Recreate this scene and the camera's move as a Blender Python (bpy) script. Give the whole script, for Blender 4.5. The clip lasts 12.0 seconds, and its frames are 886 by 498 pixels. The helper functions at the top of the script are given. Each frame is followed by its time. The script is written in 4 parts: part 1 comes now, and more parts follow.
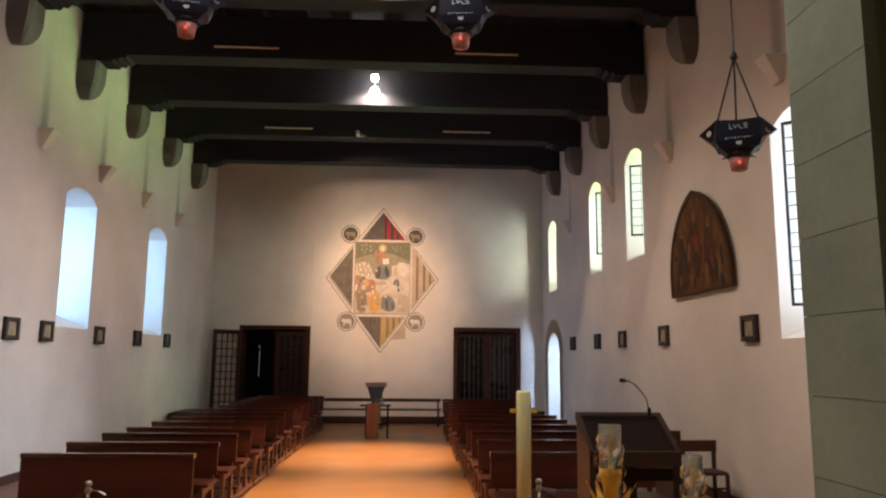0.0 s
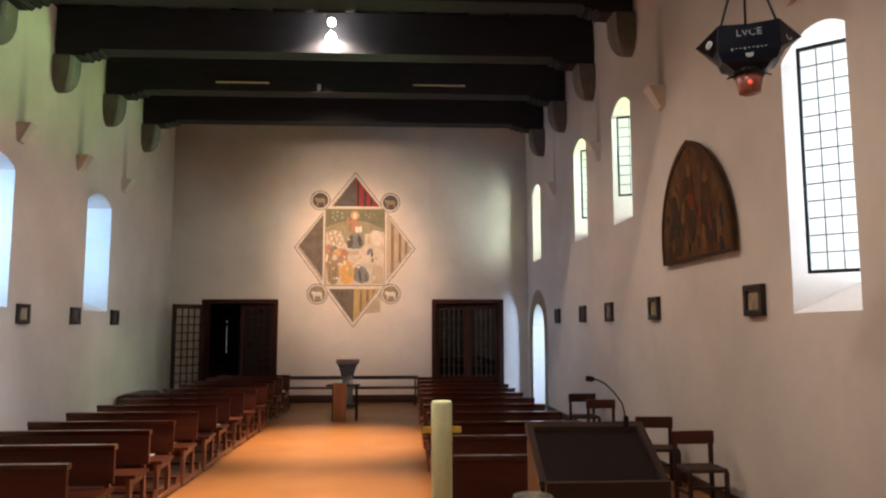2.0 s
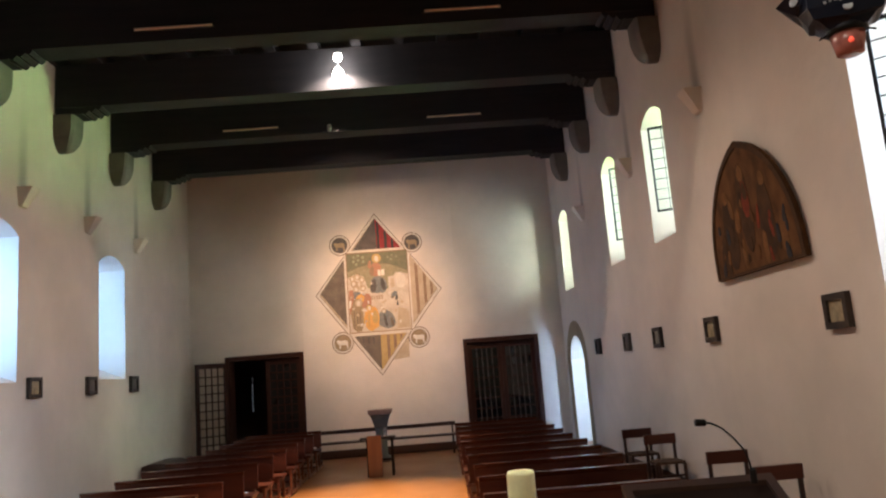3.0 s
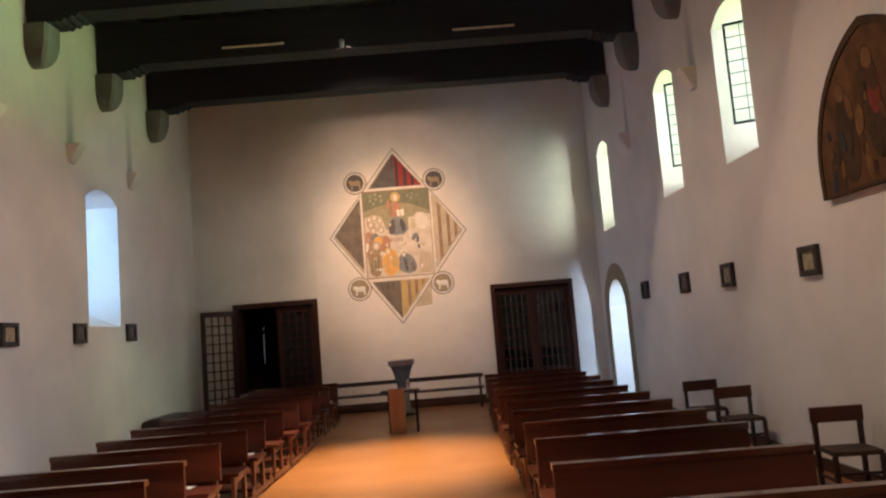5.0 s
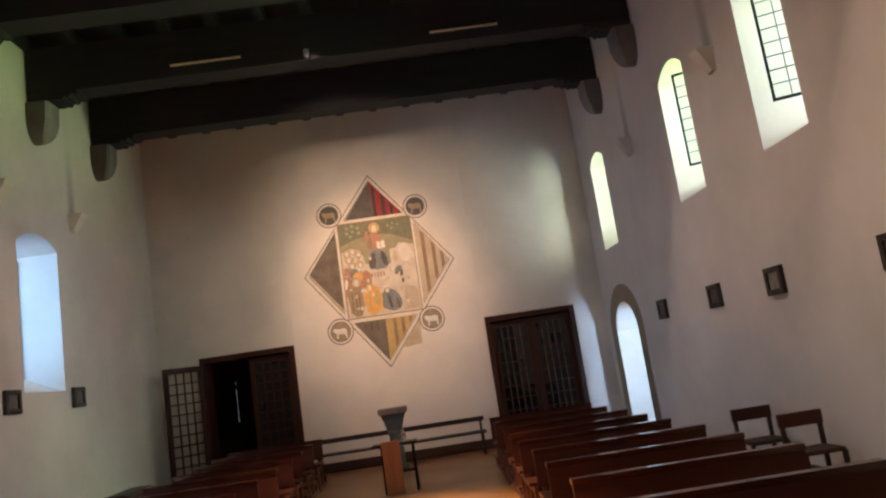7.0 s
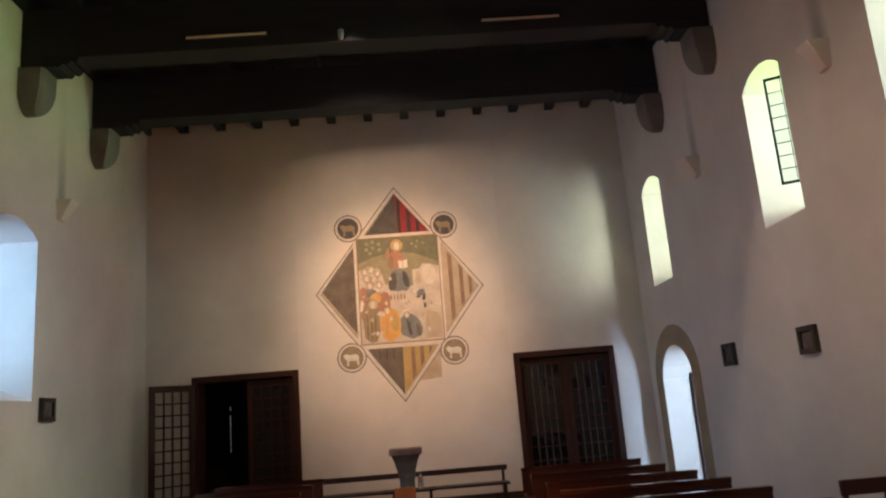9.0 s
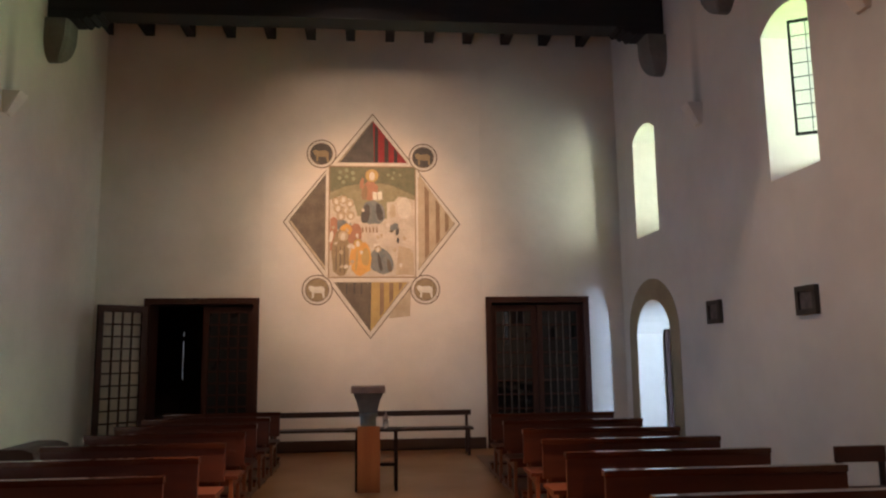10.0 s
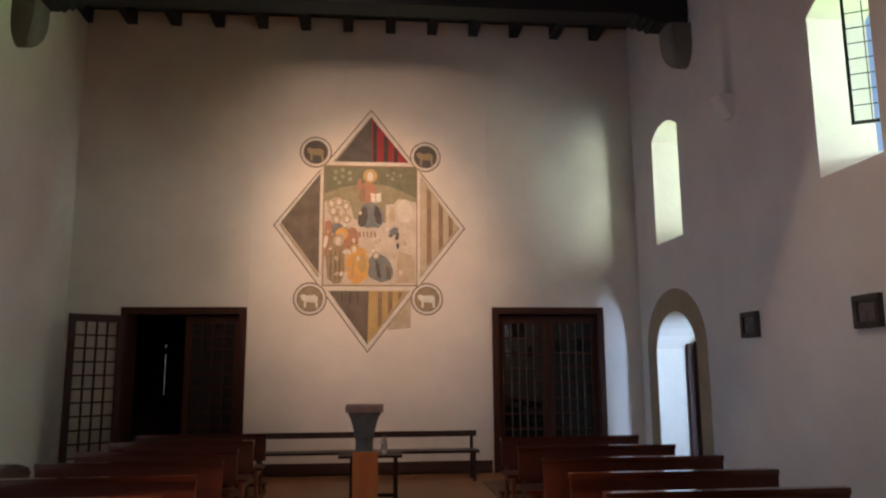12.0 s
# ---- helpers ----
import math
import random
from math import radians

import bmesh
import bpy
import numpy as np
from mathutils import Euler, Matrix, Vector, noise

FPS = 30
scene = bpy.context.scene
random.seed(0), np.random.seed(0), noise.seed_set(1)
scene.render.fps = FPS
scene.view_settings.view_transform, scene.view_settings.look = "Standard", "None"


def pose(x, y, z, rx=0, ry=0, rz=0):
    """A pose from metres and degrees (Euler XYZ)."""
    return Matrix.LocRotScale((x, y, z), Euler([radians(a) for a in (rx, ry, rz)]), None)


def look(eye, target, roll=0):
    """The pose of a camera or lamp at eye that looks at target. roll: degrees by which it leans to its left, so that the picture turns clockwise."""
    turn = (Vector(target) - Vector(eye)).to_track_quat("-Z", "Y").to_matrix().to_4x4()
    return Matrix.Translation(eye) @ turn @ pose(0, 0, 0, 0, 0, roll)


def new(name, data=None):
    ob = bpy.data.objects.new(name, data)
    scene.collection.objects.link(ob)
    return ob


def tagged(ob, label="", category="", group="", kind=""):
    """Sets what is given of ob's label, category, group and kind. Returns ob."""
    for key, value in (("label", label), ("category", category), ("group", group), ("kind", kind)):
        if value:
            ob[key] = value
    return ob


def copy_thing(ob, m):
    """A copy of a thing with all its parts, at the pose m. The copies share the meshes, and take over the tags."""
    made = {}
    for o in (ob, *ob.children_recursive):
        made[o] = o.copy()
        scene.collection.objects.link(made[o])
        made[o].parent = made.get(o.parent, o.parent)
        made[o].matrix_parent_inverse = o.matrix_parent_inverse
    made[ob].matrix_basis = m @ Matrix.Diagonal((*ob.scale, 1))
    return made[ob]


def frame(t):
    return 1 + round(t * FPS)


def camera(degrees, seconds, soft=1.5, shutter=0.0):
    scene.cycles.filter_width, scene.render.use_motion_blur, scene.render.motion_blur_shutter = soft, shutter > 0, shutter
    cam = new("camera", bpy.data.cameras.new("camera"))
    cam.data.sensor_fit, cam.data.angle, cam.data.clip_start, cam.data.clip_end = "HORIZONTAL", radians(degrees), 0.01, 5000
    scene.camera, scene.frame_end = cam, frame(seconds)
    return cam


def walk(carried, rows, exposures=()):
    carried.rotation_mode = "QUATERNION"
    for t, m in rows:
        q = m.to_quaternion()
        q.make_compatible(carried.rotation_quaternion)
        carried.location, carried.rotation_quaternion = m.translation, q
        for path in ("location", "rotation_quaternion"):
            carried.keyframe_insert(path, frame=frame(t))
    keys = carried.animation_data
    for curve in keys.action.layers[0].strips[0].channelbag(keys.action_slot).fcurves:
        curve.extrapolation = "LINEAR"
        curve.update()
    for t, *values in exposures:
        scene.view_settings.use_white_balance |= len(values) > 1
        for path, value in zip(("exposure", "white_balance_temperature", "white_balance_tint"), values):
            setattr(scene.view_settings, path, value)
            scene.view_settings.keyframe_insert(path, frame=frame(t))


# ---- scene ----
cam = camera(61.8, 12.0, soft=2.2)
PATH = [
    (0, (0.125, -0.263, 1.803), (0.219, 1.713, 2.099), 0.5),
    (0.5, (0.386, -0.083, 1.804), (0.425, 1.904, 2.024), 1.4),
    (1, (0.485, 0.333, 1.841), (0.571, 2.313, 2.113), 0.9),
    (1.5, (0.566, 0.721, 1.917), (0.709, 2.7, 2.167), -1.1),
    (2, (0.699, 1.185, 1.924), (0.806, 3.17, 2.14), -0.1),
    (2.5, (0.613, 1.596, 1.915), (0.659, 3.58, 2.16), -1.6),
    (3, (0.605, 1.992, 1.95), (0.661, 3.965, 2.276), -4.5),
    (5, (0.361, 3.685, 1.828), (0.369, 5.674, 2.037), -4.6),
    (5.5, (0.277, 4.063, 1.782), (0.346, 6.045, 2.04), -4.4),
    (6, (0.286, 4.502, 1.77), (0.335, 6.485, 2.028), -7.3),
    (6.5, (0.14, 4.841, 1.807), (0.129, 6.822, 2.082), -5.8),
    (7, (0.103, 5.292, 1.781), (0.191, 7.264, 2.097), -8.5),
    (9, (-0.294, 6.939, 1.731), (-0.214, 8.891, 2.16), -4.6),
    (9.5, (-0.431, 7.304, 1.591), (-0.372, 9.282, 1.884), -1.4),
    (10, (-0.537, 7.665, 1.651), (-0.358, 9.636, 1.938), -0.7),
    (10.5, (-0.594, 7.953, 1.697), (-0.391, 9.915, 2.031), 0.4),
    (11, (-0.492, 8.197, 1.696), (-0.371, 10.17, 2.006), 1.2),
    (11.5, (-0.449, 8.508, 1.715), (-0.312, 10.469, 2.08), -0.2),
    (12, (-0.567, 8.704, 1.686), (-0.378, 10.669, 2.008), -0.4),
]
EXPOSURE = [(0, 0.19, 6100, 11), (3, 0.19, 6050, 11), (5, 0.15, 6100, 11), (6.5, 0.05, 6050, 11), (9.5, -0.12, 6300, 11), (12, -0.27, 6000, 11)]
walk(cam, [(t, look(eye, target, roll)) for t, eye, target, roll in PATH], EXPOSURE)

# ---- world, sun and large lights ----
world = bpy.data.worlds.new("sky")
scene.world = world
world.use_nodes = True
wn = world.node_tree
sky = wn.nodes.new("ShaderNodeTexSky")
sky.sky_type = "NISHITA"
sky.sun_disc = False
sky.sun_elevation = radians(48)
sky.sun_rotation = radians(-6)
wn.nodes["Background"].inputs[1].default_value = 0.12
wn.links.new(sky.outputs[0], wn.nodes["Background"].inputs[0])
sun = new("sun", bpy.data.lights.new("sun", "SUN"))
sun.data.energy, sun.data.angle, sun.data.color = 2.5, radians(0.5), (1.0, 0.95, 0.87)
sun.matrix_world = look((-4, 40, 42), (0, 0, 0))

# right-hand wall: a frame whose y runs along the wall and whose x goes into it
RW = pose(4.457, 0, 0, 0, 0, 0.9625)
LW = pose(-5.52, 0, 0, 0, 0, 180)          # x goes into the left wall, y runs back
FAR = 21.275
NEAR = -4.0
THICK = 0.7
TOP = 8.1

# openings (start, end, sill, spring, rise) along each side wall
RIGHT_WINDOWS = [(6.89, 7.90, 2.07, 4.46, 0.16), (12.36, 13.33, 3.66, 5.50, 0.18), (15.0, 15.97, 3.68, 5.50, 0.18), (19.40, 20.40, 3.69, 5.46, 0.18)]
LEFT_WINDOWS = [(11.97, 13.20, 2.28, 4.48, 0.20), (15.96, 17.16, 2.30, 4.50, 0.20)]
SIDE_DOOR = (19.15, 20.63, 0.0, 2.0, 0.56)


def window_light(name, m, v0, v1, z0, z1, power, colour, depth):
    """Sky light that falls in through a window."""
    ob = new(name, bpy.data.lights.new(name, "AREA"))
    ob.data.shape, ob.data.size, ob.data.size_y = "RECTANGLE", 1.5 * (v1 - v0), 1.3 * (z1 - z0)
    ob.data.spread = radians(125)
    ob.data.energy, ob.data.color = power, colour
    ob.matrix_world = m @ Matrix.Translation((depth, (v0 + v1) / 2, (z0 + z1) / 2)) @ Euler((radians(90), 0, radians(90))).to_matrix().to_4x4()
    return ob


DAY_NEAR, DAY_RIGHT, DAY_LEFT = (0.74, 0.87, 1.0), (0.72, 0.98, 0.97), (0.35, 0.61, 1.0)
for (v0, v1, z0, zs, rise), watts, toward in zip(RIGHT_WINDOWS, (135, 18, 8, 6), (None, (-5.5, 18.5, 4.5), (-4.0, FAR, 5.6), None)):
    ob = window_light("window_light", RW, v0, v1, z0 + 0.3, zs + rise, watts, DAY_NEAR if z0 < 3 else DAY_RIGHT, THICK + 0.7)
    if toward:
        # the sky stands open to the south-east of these windows
        ob.matrix_world = look(RW @ Vector((THICK + 0.7, v0 + 0.2, (z0 + zs) / 2 + 0.25)), toward)
for v0, v1, z0, zs, rise in LEFT_WINDOWS:
    # the sky stands brightest to the south of these windows
    ob = window_light("window_light", LW, -v1, -v0, z0 + 0.2, zs + rise, 46, DAY_LEFT, THICK + 0.9)
    mid_v, mid_z = (v0 + v1) / 2, (z0 + zs) / 2 + 0.25
    ob.matrix_world = look((-6.55, mid_v - 0.28, mid_z + 0.1), (-3.6, mid_v + 2.2, mid_z - 0.7))
    ob.data.size, ob.data.size_y, ob.data.spread = 1.3, 2.2, radians(105)


def beam_of_day(name, eye, target, sx, sz, spread, watts, colour):
    ob = new(name, bpy.data.lights.new(name, "AREA"))
    ob.data.shape, ob.data.size, ob.data.size_y, ob.data.spread = "RECTANGLE", sx, sz, radians(spread)
    ob.data.energy, ob.data.color = watts, colour
    ob.matrix_world = look(eye, target)


# sunlit garden that throws green light up through the high windows
for v, watts in ((12.9, 185), (15.5, 290), (19.9, 75)):
    beam_of_day("garden_light", (10.4, v + 1.3, 3.0), (-5.5, v - 1.6, 5.6), 2.6, 1.3, 60, watts, (0.55, 1.0, 0.36))
# the sky over the garden, which falls on the foot of the wall opposite
for v, watts in ((12.9, 380), (15.5, 140)):
    beam_of_day("sky_light", (7.4, v + 1.0, 6.4), (-5.5, v - 2.6, 0.8), 1.8, 1.6, 80, watts, (0.70, 0.84, 1.0))
beam_of_day("sky_light", (6.6, 20.75, 5.2), (-5.5, 18.8, 3.6), 1.4, 1.4, 70, 50, (0.80, 0.97, 1.0))
beam_of_day("sky_light", (11.2, 11.0, 5.7), (-4.4, FAR, 4.6), 2.4, 2.0, 40, 90, (0.80, 1.0, 0.90))
# the far window and the side door look south-east: daylight that rakes the end wall
beam_of_day("window_light", (6.15, 16.75, 4.1), (3.4, FAR, 4.8), 0.35, 1.5, 70, 26, (0.84, 1.0, 0.80))
beam_of_day("window_light", (6.6, 17.6, 4.0), (2.6, FAR, 4.9), 2.4, 1.8, 120, 58, (0.80, 1.0, 0.92))
beam_of_day("door_light", (6.1, 16.2, 0.6), (3.7, FAR, 1.8), 0.5, 0.9, 70, 64, (0.46, 0.68, 1.0))
beam_of_day("door_light", (6.6, 17.5, 0.9), (3.0, FAR, 2.4), 1.8, 0.9, 100, 9, (0.66, 0.84, 1.0))


def spot(name, eye, target, watts, degrees, blend, colour, radius=0.05):
    ob = new(name, bpy.data.lights.new(name, "SPOT"))
    ob.data.energy, ob.data.spot_size, ob.data.spot_blend = watts, radians(degrees), blend
    ob.data.color, ob.data.shadow_soft_size = colour, radius
    ob.matrix_world = look(eye, target)
    return ob


# twin lamps hung close before every second beam, so that the beam cuts off their light beyond it
LAMP_X, LAMP_Y = -0.6, (5.036, 9.52, 14.004)
for y, bare, pool in zip(LAMP_Y, (340, 430, 410), (900, 4200, 5800)):
    spot("bare_bulb", (LAMP_X, y, 7.275), (LAMP_X, y, 0), bare, 148, 0.55, (1.0, 0.80, 0.62), 0.03)
    spot("aisle_spot", (LAMP_X, y, 6.96), (LAMP_X, y + 0.25, 0), pool, 44, 1.0, (1.0, 0.77, 0.46), 0.12)
# unseen fill light, added to brighten the altar things and the pier
spot("altar_fill", (-0.5, 2.95, 7.02), (0.5, 4.6, 0), 720, 140, 0.8, (1.0, 0.90, 0.78), 0.3)
spot("fresco_spot", (-1.09, 16.47, 6.885), (-0.60, FAR, 3.75), 1900, 52, 1.0, (1.0, 0.64, 0.38), 0.1)
spot("fresco_spot", (-1.09, 16.47, 6.885), (-0.60, FAR, 4.2), 950, 84, 1.0, (1.0, 0.72, 0.50), 0.4)


# ---- materials ----
def material(name, base, other=None, scale=3.0, rough=0.8, metal=0.0, bump=0.0, bump_scale=60.0, detail=6.0, fine=0.12, stretch=(1, 1, 1), random=0.0, coat=0.0, spec=0.5):
    """Two colours mixed by large stains, fine grain over them, and relief."""
    mat = bpy.data.materials.new(name)
    mat.use_nodes = True
    nt = mat.node_tree
    bsdf = nt.nodes["Principled BSDF"]
    tc = nt.nodes.new("ShaderNodeTexCoord")
    mp = nt.nodes.new("ShaderNodeMapping")
    mp.inputs["Scale"].default_value = stretch
    nt.links.new(tc.outputs["Object"], mp.inputs[0])
    big = nt.nodes.new("ShaderNodeTexNoise")
    big.inputs["Scale"].default_value, big.inputs["Detail"].default_value = scale, detail
    nt.links.new(mp.outputs[0], big.inputs["Vector"])
    ramp = nt.nodes.new("ShaderNodeValToRGB")
    ramp.color_ramp.elements[0].position, ramp.color_ramp.elements[1].position = 0.3, 0.7
    ramp.color_ramp.elements[0].color = (*base, 1)
    ramp.color_ramp.elements[1].color = (*(other or base), 1)
    nt.links.new(big.outputs[0], ramp.inputs[0])
    small = nt.nodes.new("ShaderNodeTexNoise")
    small.inputs["Scale"].default_value, small.inputs["Detail"].default_value = bump_scale, 4
    nt.links.new(mp.outputs[0], small.inputs["Vector"])
    grain = nt.nodes.new("ShaderNodeMapRange")
    grain.inputs["To Min"].default_value, grain.inputs["To Max"].default_value = 1 - fine, 1 + fine
    nt.links.new(small.outputs[0], grain.inputs[0])
    mix = nt.nodes.new("ShaderNodeVectorMath")
    mix.operation = "SCALE"
    nt.links.new(ramp.outputs[0], mix.inputs[0])
    last = grain.outputs[0]
    if random:
        info = nt.nodes.new("ShaderNodeObjectInfo")
        vary = nt.nodes.new("ShaderNodeMapRange")
        vary.inputs["To Min"].default_value, vary.inputs["To Max"].default_value = 1 - random, 1 + random
        nt.links.new(info.outputs["Random"], vary.inputs[0])
        times = nt.nodes.new("ShaderNodeMath")
        times.operation = "MULTIPLY"
        nt.links.new(last, times.inputs[0])
        nt.links.new(vary.outputs[0], times.inputs[1])
        last = times.outputs[0]
    nt.links.new(last, mix.inputs["Scale"])
    nt.links.new(mix.outputs[0], bsdf.inputs["Base Color"])
    rr = nt.nodes.new("ShaderNodeMapRange")
    rr.inputs["To Min"].default_value, rr.inputs["To Max"].default_value = max(rough - 0.1, 0.02), min(rough + 0.1, 1)
    nt.links.new(big.outputs[0], rr.inputs[0])
    nt.links.new(rr.outputs[0], bsdf.inputs["Roughness"])
    bsdf.inputs["Metallic"].default_value = metal
    bsdf.inputs["Coat Weight"].default_value = coat
    bsdf.inputs["Specular IOR Level"].default_value = spec
    if bump:
        b = nt.nodes.new("ShaderNodeBump")
        b.inputs["Strength"].default_value, b.inputs["Distance"].default_value = bump, 0.01
        nt.links.new(small.outputs[0], b.inputs["Height"])
        nt.links.new(b.outputs[0], bsdf.inputs["Normal"])
    return mat


def glass_material(name, colour, rough, ior=1.1):
    mat = bpy.data.materials.new(name)
    mat.use_nodes = True
    b = mat.node_tree.nodes["Principled BSDF"]
    b.inputs["Base Color"].default_value = (*colour, 1)
    b.inputs["Transmission Weight"].default_value, b.inputs["Roughness"].default_value, b.inputs["IOR"].default_value = 1.0, rough, ior
    return mat


def glowing(name, colour, strength):
    mat = bpy.data.materials.new(name)
    mat.use_nodes = True
    b = mat.node_tree.nodes["Principled BSDF"]
    b.inputs["Base Color"].default_value = (*colour, 1)
    b.inputs["Emission Color"].default_value, b.inputs["Emission Strength"].default_value = (*colour, 1), strength
    return mat


PLASTER = material("plaster", (0.70, 0.597, 0.505), (0.585, 0.497, 0.42), 0.75, 0.92, bump=0.6, bump_scale=5, fine=0.035)


def dark_streaks(mat, places):
    """Dark streaks above the wall brackets: tall soft marks at these places along the wall, from each bracket upwards.
    """
    nt = mat.node_tree
    bsdf = nt.nodes["Principled BSDF"]
    old = bsdf.inputs["Base Color"].links[0].from_socket
    tc = nt.nodes.new("ShaderNodeTexCoord")
    xyz = nt.nodes.new("ShaderNodeSeparateXYZ")
    nt.links.new(tc.outputs["Object"], xyz.inputs[0])

    def maths(op, a, b):
        n = nt.nodes.new("ShaderNodeMath")
        n.operation = op
        for k, q in enumerate((a, b)):
            if isinstance(q, (int, float)):
                n.inputs[k].default_value = q
            else:
                nt.links.new(q, n.inputs[k])
        return n.outputs[0]
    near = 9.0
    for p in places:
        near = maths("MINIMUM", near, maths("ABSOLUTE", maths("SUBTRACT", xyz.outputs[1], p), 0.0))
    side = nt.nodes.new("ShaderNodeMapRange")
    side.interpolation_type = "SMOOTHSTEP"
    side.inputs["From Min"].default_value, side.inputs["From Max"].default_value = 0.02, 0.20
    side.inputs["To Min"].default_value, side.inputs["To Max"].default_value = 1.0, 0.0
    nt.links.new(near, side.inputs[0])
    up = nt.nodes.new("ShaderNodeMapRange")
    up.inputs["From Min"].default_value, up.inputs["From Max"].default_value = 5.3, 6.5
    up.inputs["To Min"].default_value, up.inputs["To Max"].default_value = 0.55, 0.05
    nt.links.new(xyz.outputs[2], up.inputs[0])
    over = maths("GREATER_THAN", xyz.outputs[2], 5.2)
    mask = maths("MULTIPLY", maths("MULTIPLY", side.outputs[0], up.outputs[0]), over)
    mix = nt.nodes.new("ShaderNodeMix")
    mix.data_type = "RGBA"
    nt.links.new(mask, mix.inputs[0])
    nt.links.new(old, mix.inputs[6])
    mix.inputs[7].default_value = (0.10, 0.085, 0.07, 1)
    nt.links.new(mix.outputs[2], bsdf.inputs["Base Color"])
    return mat


WEDGE_RIGHT, WEDGE_LEFT = (7.6, 10.98, 14.1, 17.72), (8.78, 11.03, 13.27, 15.48, 17.76)
PLASTER_EAST = dark_streaks(material("plaster_with_streaks", (0.70, 0.597, 0.505), (0.585, 0.497, 0.42), 0.75, 0.92, bump=0.6, bump_scale=5, fine=0.035), [v + 0.02 for v in WEDGE_RIGHT])
PLASTER_WEST = dark_streaks(material("plaster_with_streaks", (0.70, 0.597, 0.505), (0.585, 0.497, 0.42), 0.75, 0.92, bump=0.6, bump_scale=5, fine=0.035), [-v - 0.02 for v in WEDGE_LEFT])
SURROUND = material("door_surround_paint", (0.36, 0.255, 0.145), (0.29, 0.205, 0.12), 2.5, 0.9, bump=0.2, bump_scale=25)
STONE = material("grey_stone", (0.175, 0.155, 0.135), (0.115, 0.10, 0.088), 2.5, 0.9, bump=0.5, bump_scale=45)
PIER = material("green_grey_stone", (0.270, 0.315, 0.235), (0.205, 0.240, 0.180), 2.2, 0.9, bump=0.12, bump_scale=30, random=0.06)
MORTAR = material("mortar", (0.22, 0.24, 0.19), (0.16, 0.18, 0.14), 6, 0.95)
BEAM = material("dark_beam_wood", (0.0165, 0.0155, 0.0185), (0.026, 0.0238, 0.027), 3, 0.8, spec=0.3, bump=0.4, bump_scale=30, stretch=(0.4, 3, 3))
JOIST = material("dark_joist_wood", (0.014, 0.013, 0.0145), (0.022, 0.020, 0.022), 3, 0.8, spec=0.3, bump=0.3, bump_scale=30, stretch=(3, 0.4, 3))
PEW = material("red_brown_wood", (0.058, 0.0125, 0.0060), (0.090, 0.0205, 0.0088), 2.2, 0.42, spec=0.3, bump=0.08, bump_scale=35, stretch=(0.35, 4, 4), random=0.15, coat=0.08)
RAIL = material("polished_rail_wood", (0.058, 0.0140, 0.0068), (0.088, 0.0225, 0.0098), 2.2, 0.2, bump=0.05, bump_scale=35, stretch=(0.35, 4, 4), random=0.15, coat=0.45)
# pew wood made lighter: aisle lamplight on the ends is put into the colour
PEWEND_LIT = material("red_brown_wood_ends_lit", (0.115, 0.031, 0.0125), (0.165, 0.049, 0.019), 2.2, 0.42, bump=0.08, bump_scale=35, stretch=(4, 4, 0.4), random=0.15, coat=0.2)
DOORWOOD = material("dark_door_wood", (0.034, 0.0100, 0.0060), (0.054, 0.0160, 0.0085), 2.0, 0.62, spec=0.22, bump=0.15, bump_scale=40, stretch=(4, 4, 0.4))
CHAIRWOOD = material("chair_wood", (0.026, 0.009, 0.006), (0.045, 0.016, 0.009), 3, 0.45, bump=0.1, bump_scale=40)
RUSH = material("straw_seat", (0.07, 0.035, 0.018), (0.045, 0.022, 0.012), 20, 0.8, bump=0.6, bump_scale=90, stretch=(1, 6, 1))
LECTERNWOOD = material("lectern_wood", (0.25, 0.078, 0.022), (0.33, 0.11, 0.034), 2, 0.4, bump=0.08, bump_scale=40, stretch=(4, 4, 0.4), coat=0.2)
LECTBODY = material("brown_lectern_wood", (0.030, 0.0115, 0.0065), (0.046, 0.018, 0.009), 2, 0.45, bump=0.08, bump_scale=40, stretch=(4, 4, 0.4), coat=0.1)
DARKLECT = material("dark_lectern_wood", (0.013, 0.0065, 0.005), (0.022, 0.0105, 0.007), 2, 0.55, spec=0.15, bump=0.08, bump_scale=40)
SKIRT = material("baseboard_wood", (0.045, 0.018, 0.010), (0.065, 0.027, 0.015), 3, 0.45, stretch=(0.5, 0.5, 3))
FLOOR = material("terracotta_floor", (0.37, 0.142, 0.042), (0.31, 0.116, 0.034), 0.9, 0.36, bump=0.015, bump_scale=10, fine=0.06, coat=0.08, spec=0.35)
BOARD = material("floor_board_wood", (0.12, 0.042, 0.018), (0.17, 0.062, 0.027), 2.5, 0.4, bump=0.1, bump_scale=30, stretch=(4, 0.4, 1))
IRON = material("black_iron", (0.012, 0.013, 0.015), (0.025, 0.022, 0.02), 8, 0.5, metal=0.7, bump=0.2, bump_scale=80)
LEAD = material("lead_came", (0.05, 0.055, 0.055), (0.09, 0.09, 0.09), 8, 0.6, metal=0.5)
ENAMEL = material("dark_blue_enamel", (0.007, 0.010, 0.026), (0.013, 0.014, 0.026), 6, 0.4, metal=0.4, bump=0.15, bump_scale=40)
PEWTER = material("dull_pewter", (0.36, 0.33, 0.29), (0.24, 0.21, 0.18), 10, 0.35, metal=0.7)
SILVER = material("worn_silver_paint", (0.48, 0.50, 0.52), (0.30, 0.31, 0.33), 12, 0.5)
GOLD = material("gilt_metal", (0.95, 0.62, 0.09), (0.82, 0.48, 0.05), 9, 0.38, metal=0.25, bump=0.3, bump_scale=60)
